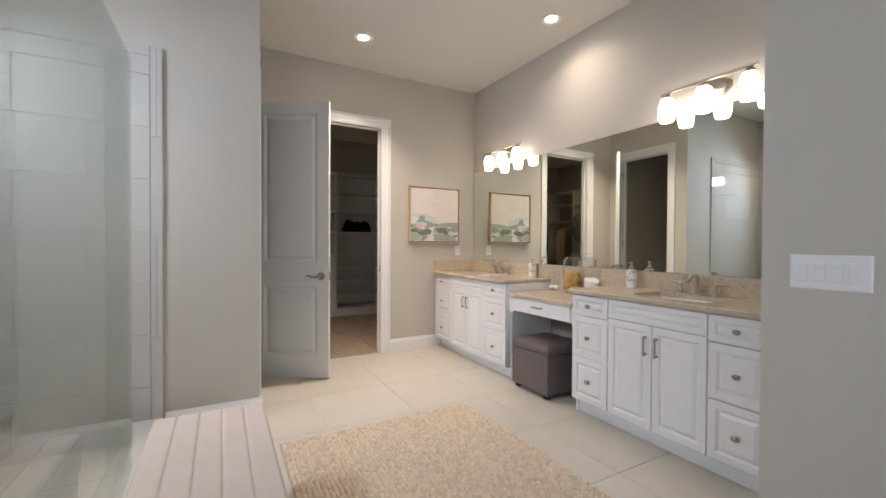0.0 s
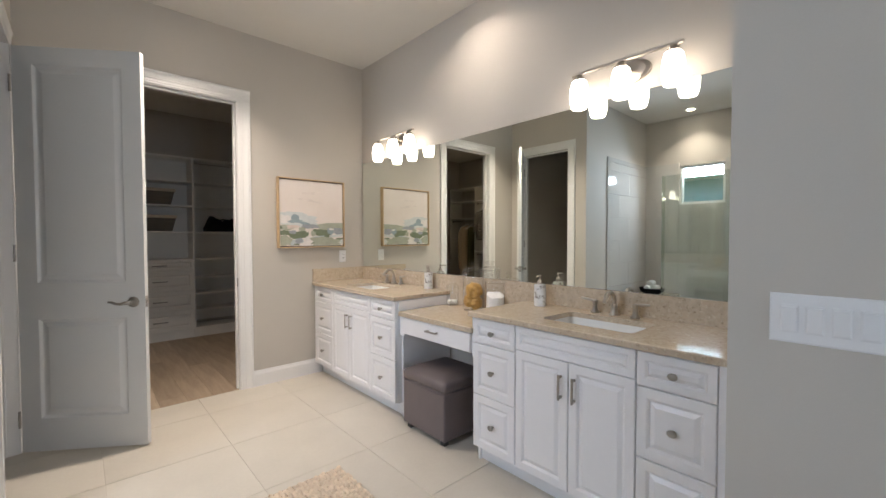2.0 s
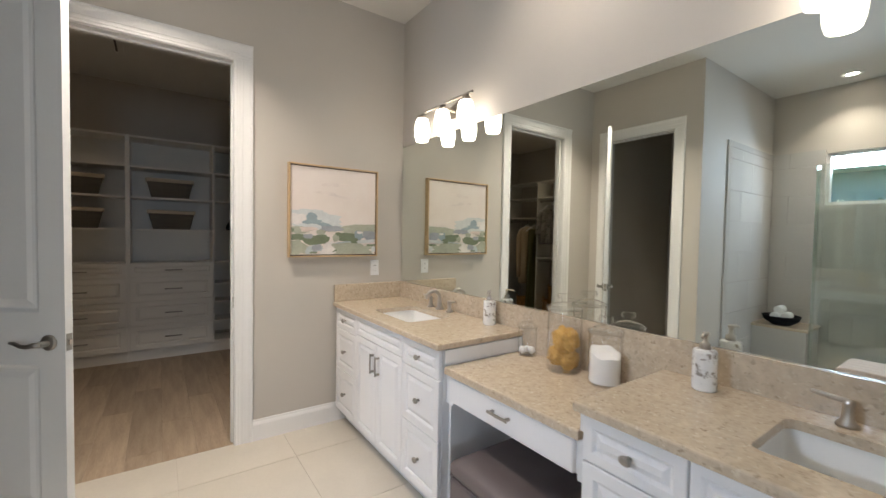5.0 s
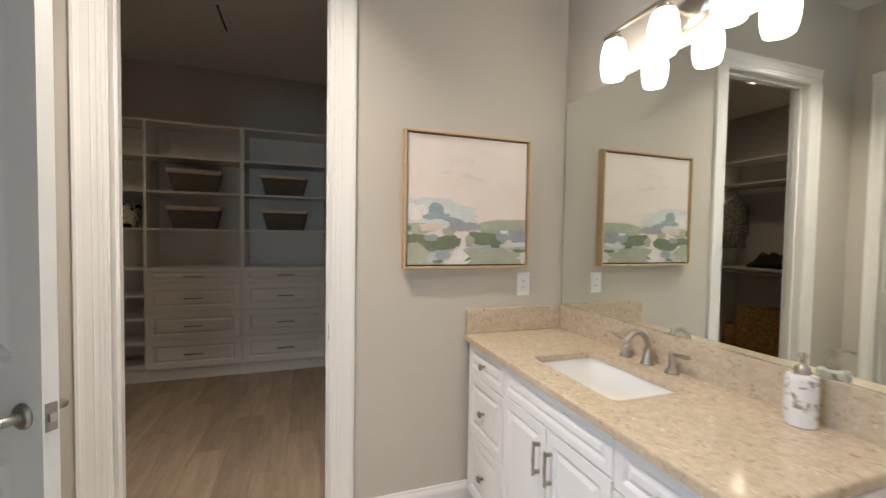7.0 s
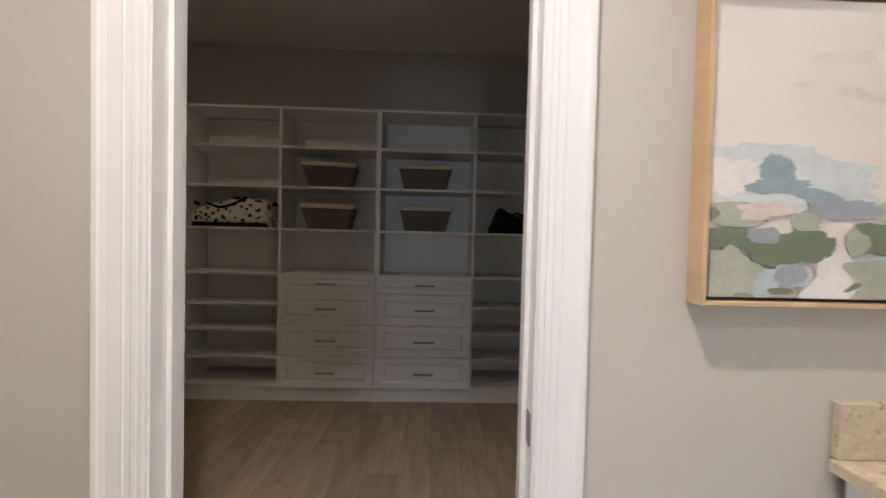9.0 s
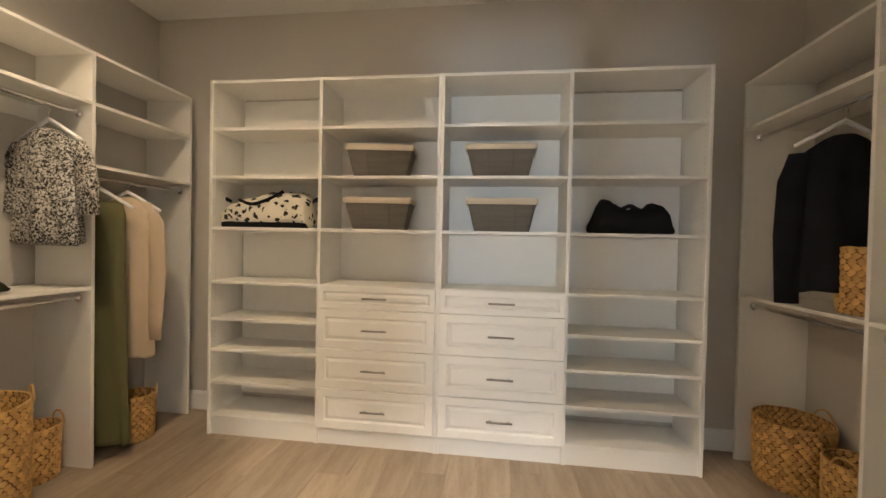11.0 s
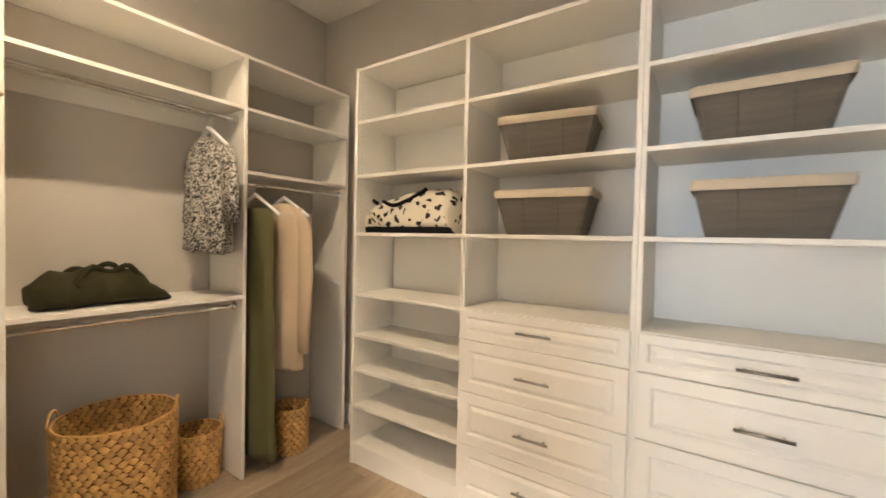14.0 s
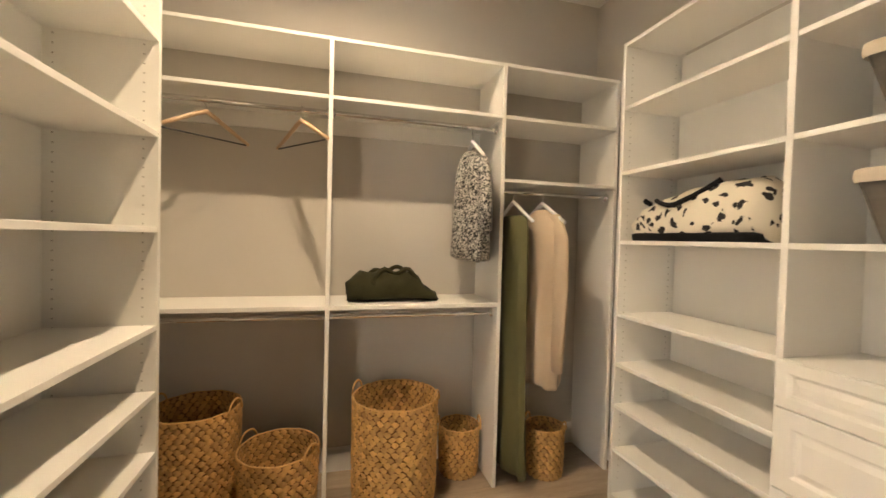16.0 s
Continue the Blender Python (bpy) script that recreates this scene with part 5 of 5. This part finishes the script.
duffel(pose(0.905, 8.175, 1.3885, 0, 0, 2), 0.60, 0.26, 0.245, M_COWBAG, "cream duffel bag with black animal spots on a shelf", M_BLACK, M_BLACK, True, tops=(0.50, 0.70, 0.80, 0.86, 0.97, 0.98, 1.0, 0.99, 0.78), droop=True)
duffel(pose(3.265, 8.175, 1.3885, 0, 0, 4), 0.455, 0.24, 0.215, M_BLACK, "soft black nylon duffel bag slumped on a shelf", seed=5, hr=0.012, tops=(0.35, 0.95, 0.92, 0.74, 0.70, 0.68, 0.72, 0.90, 0.84, 0.22))
duffel(pose(0.035, 6.985, 1.0305, 0, 0, 92), 0.49, 0.24, 0.165, M_OLIVEBAG, "dark olive canvas duffel bag lying on a shelf", handle_mat=M_OLIVEBAG, seed=9, hr=0.012, tops=(0.62, 0.92, 0.86, 0.96, 0.95, 1.0, 0.84, 0.50, 0.22))


def hanger(parent, mat_, z, wid=0.21, bar=True):
    """A hanger in the parent's x direction, its hook's top at z."""
    bm = bmesh.new()
    tube(bm, [(-0.012, 0, z - 0.03), (-0.012, 0, z - 0.008), (0.0, 0, z + 0.004), (0.012, 0, z - 0.006), (0.010, 0, z - 0.028), (0.0, 0, z - 0.045), (0, 0, z - 0.075)], 0.0025, 6)
    part("hook", bm, M_CHROME, parent)
    bm = bmesh.new()
    tube(bm, [(-wid, 0, z - 0.182), (-wid * 0.62, 0, z - 0.138), (-wid * 0.2, 0, z - 0.088), (0, 0, z - 0.068), (wid * 0.2, 0, z - 0.088), (wid * 0.62, 0, z - 0.138), (wid, 0, z - 0.182)],
         [0.009, 0.010, 0.011, 0.012, 0.011, 0.010, 0.009], 10)
    part("shoulder", bm, mat_, parent, smooth=True)
    if bar:
        bm = bmesh.new()
        tube(bm, [(-wid * 0.93, 0, z - 0.185), (wid * 0.93, 0, z - 0.185)], 0.004, 8)
        part("trouser_bar", bm, M_DARK, parent)


for y, rz in ((6.08, -48), (6.50, 38)):
    h = thing("wooden_hanger", pose(0.135, y, 0, 0, 0, rz), "empty pale wooden coat hanger with dark bar", "hanger", "wooden hangers")
    hanger(h, M_WOODH, 2.007)


def sleeve(bm, pts, rads, flat=0.5, n=12, seed=0):
    loops = []
    for (x, y, z), r in zip(pts, rads):
        loops.append([(x + r * math.cos(a), y + r * flat * math.sin(a) + 0.004 * math.sin(3 * a + seed + z * 20), z) for a in (2 * math.pi * k / n for k in range(n))])
    loft(bm, loops)


def garment(name, m, label, material, secs, arms=(), hang=M_WHITEP, z=0.0, folds=9, depth=0.009, cat="clothing"):
    """Cloth hung in its x direction: secs are (z, half width, half depth) from the shoulders down; arms are (side, points, radii)."""
    e = thing(name, m, label, cat)
    bm = bmesh.new()
    n = 72
    loops = []
    top = secs[0][0]
    for zz, hw, hd in secs:
        k_ = min(1.0, (top - zz) / 0.35)
        loops.append([(hw * math.cos(a), hd * math.sin(a) * (0.55 + 0.45 * abs(math.sin(a))) + depth * k_ * math.sin(folds * a + 3 * zz) + 0.5 * depth * k_ * math.sin((2 * folds + 1) * a - 5 * zz), zz + 0.006 * k_ * math.sin(5 * a))
                      for a in (2 * math.pi * i / n for i in range(n))])
    loft(bm, loops)
    part("cloth_body", bm, material, e, smooth=True)
    for pts, rads in arms:
        bm = bmesh.new()
        sleeve(bm, pts, rads)
        part("sleeve", bm, material, e, smooth=True)
    if hang:
        hanger(e, hang, z, bar=False)
    return e


garment("leopard_blouse", pose(0.10, 7.41, 0, 0, 0, -3), "black and cream leopard-print blouse on a white hanger", M_LEOPARD,
        ((1.865, 0.05, 0.038), (1.845, 0.10, 0.058), (1.80, 0.185, 0.070), (1.72, 0.205, 0.083), (1.55, 0.19, 0.083), (1.38, 0.20, 0.087), (1.27, 0.215, 0.090), (1.262, 0.20, 0.070)),
        (([(-0.18, 0, 1.80), (-0.225, 0, 1.72), (-0.25, 0.0, 1.58), (-0.255, 0, 1.42)], [0.05, 0.062, 0.062, 0.068]), ([(0.18, 0, 1.80), (0.225, 0, 1.72), (0.25, 0, 1.58), (0.255, 0, 1.42)], [0.05, 0.062, 0.062, 0.068])), z=1.99)
garment("olive_dress", pose(0.135, 7.655, 0, 0, 0, 4), "long olive green dress on a white hanger", M_OLIVE,
        ((1.515, 0.10, 0.022), (1.50, 0.15, 0.03), (1.42, 0.165, 0.04), (1.0, 0.165, 0.045), (0.5, 0.18, 0.05), (0.12, 0.195, 0.052), (0.085, 0.195, 0.052)), z=1.66, folds=7)
garment("beige_trench_coat", pose(0.135, 7.84, 0, 0, 0, 6), "long beige trench coat on a white hanger", M_BEIGE,
        ((1.555, 0.045, 0.039), (1.535, 0.09, 0.055), (1.475, 0.165, 0.083), (1.38, 0.185, 0.098), (1.05, 0.165, 0.095), (0.80, 0.17, 0.102), (0.575, 0.18, 0.107), (0.555, 0.17, 0.091)),
        (([(-0.11, 0, 1.525), (-0.175, 0, 1.40), (-0.20, 0.004, 1.1), (-0.188, 0.006, 0.84), (-0.172, 0.004, 0.70)], [0.045, 0.062, 0.058, 0.050, 0.046]),
         ([(0.11, 0, 1.525), (0.175, 0, 1.40), (0.20, -0.004, 1.1), (0.192, -0.008, 0.84), (0.178, -0.006, 0.66)], [0.045, 0.062, 0.058, 0.050, 0.046])), z=1.66, folds=5, depth=0.013)
garment("navy_jacket", pose(4.06, 7.68, 0, 0, 0, 0), "dark navy denim jacket on a white hanger", M_NAVY,
        ((1.855, 0.05, 0.035), (1.835, 0.09, 0.05), (1.77, 0.18, 0.062), (1.66, 0.20, 0.07), (1.42, 0.19, 0.07), (1.22, 0.20, 0.075), (1.13, 0.20, 0.075), (1.12, 0.19, 0.06)),
        (([(-0.18, 0, 1.77), (-0.215, 0, 1.64), (-0.235, 0.0, 1.38), (-0.225, 0, 1.06)], [0.055, 0.066, 0.060, 0.055]), ([(0.18, 0, 1.77), (0.215, 0, 1.64), (0.235, 0, 1.38), (0.225, 0, 1.06)], [0.055, 0.066, 0.060, 0.055])), z=1.99, folds=6)

# ---- floor and wall pieces ----
def flat_pieces(parent, name, xs, rows, mat_, t=0.004, bev=0.0012):
    """Floor pieces between the joints xs; rows(i) gives the joints along y."""
    cache = {}
    for i, (a, b) in enumerate(zip(xs, xs[1:])):
        ys = rows(i)
        for c, d_ in zip(ys, ys[1:]):
            key = (round(b - a, 3), round(d_ - c, 3))
            if key not in cache:
                bm = bmesh.new()
                w, h_ = key[0] / 2, key[1] / 2
                loft(bm, [[(-w + s, -h_ + s, z), (w - s, -h_ + s, z), (w - s, h_ - s, z), (-w + s, h_ - s, z)] for s, z in ((0.0, -0.001), (0.0, t - bev), (bev, t))])
                me = bpy.data.meshes.new(name)
                bmesh.ops.recalc_face_normals(bm, faces=bm.faces)
                bm.to_mesh(me), bm.free()
                me.materials.append(mat_)
                cache[key] = me
            o = new(name, cache[key])
            o.parent = parent
            o.location = ((a + b) / 2, (c + d_) / 2, -0.004)


def cuts(lo, hi, first, step):
    k = math.floor((lo - first) / step) + 1
    out = [lo]
    while first + k * step < hi - 0.02:
        if first + k * step > lo + 0.02:
            out.append(first + k * step)
        k += 1
    return out + [hi]


def shrink(ob_parent, dx, dy):
    for o in ob_parent.children:
        s = o.dimensions
        o.scale = (1 - dx / max(s.x, 0.01), 1 - dy / max(s.y, 0.01), 1)


ty = cuts(BY0, 5.64, 2.835, 0.61)
flat_pieces(floor, "floor_tile", cuts(BX0, BX1, 3.06, 0.61), lambda i: ty, M_TILE)
flat_pieces(floor_closet, "plank", cuts(CX0, CX1, 0.03, 0.181), lambda i: cuts(5.64, CY1, 5.0 + (i * 0.437) % 1.22, 1.22), M_PLANK)
bpy.context.view_layer.update()
shrink(floor, 0.0026, 0.0026)
shrink(floor_closet, 0.0009, 0.0009)

stile_1 = structure(part("shower_wall_tiles", boxes((BX0, 0.925, STUB_Y - 0.006, STUB_Y - 0.0005, 0, 2.378)), M_SGROUT), "glossy white shower wall tiles")
tiled(stile_1, "wall_tile", 0.61, 0.315, BX0, 0.862, 0, 2.318, lambda u, v: pose(u, STUB_Y - 0.006, v), M_STILE)
tiled(stile_1, "border_tile", 0.061, 0.612, 0.864, 0.925, 0, 2.378, lambda u, v: pose(u, STUB_Y - 0.006, v), M_STILE)
tiled(stile_1, "border_tile", 0.612, 0.061, BX0, 0.862, 2.318, 2.378, lambda u, v: pose(u, STUB_Y - 0.006, v), M_STILE)
stile_2 = structure(part("shower_wall_tiles", boxes((BX0 + 0.0005, BX0 + 0.006, 2.07, 3.42, 0, 2.378), (BX0 + 0.0005, BX0 + 0.006, 3.99, STUB_Y - 0.016, 0, 2.378),
                                                      (BX0 + 0.0005, BX0 + 0.006, 3.42, 3.99, 0, 1.775)), M_SGROUT), "glossy white shower wall tiles")
for y0, y1, z1 in ((2.07, 3.42, 2.378), (3.99, STUB_Y - 0.016, 2.378), (3.42, 3.99, 1.775)):
    tiled(stile_2, "wall_tile", 0.61, 0.315, y0, y1, 0, z1, lambda u, v: pose(BX0 + 0.006, u, v, 0, 0, 90), M_STILE)
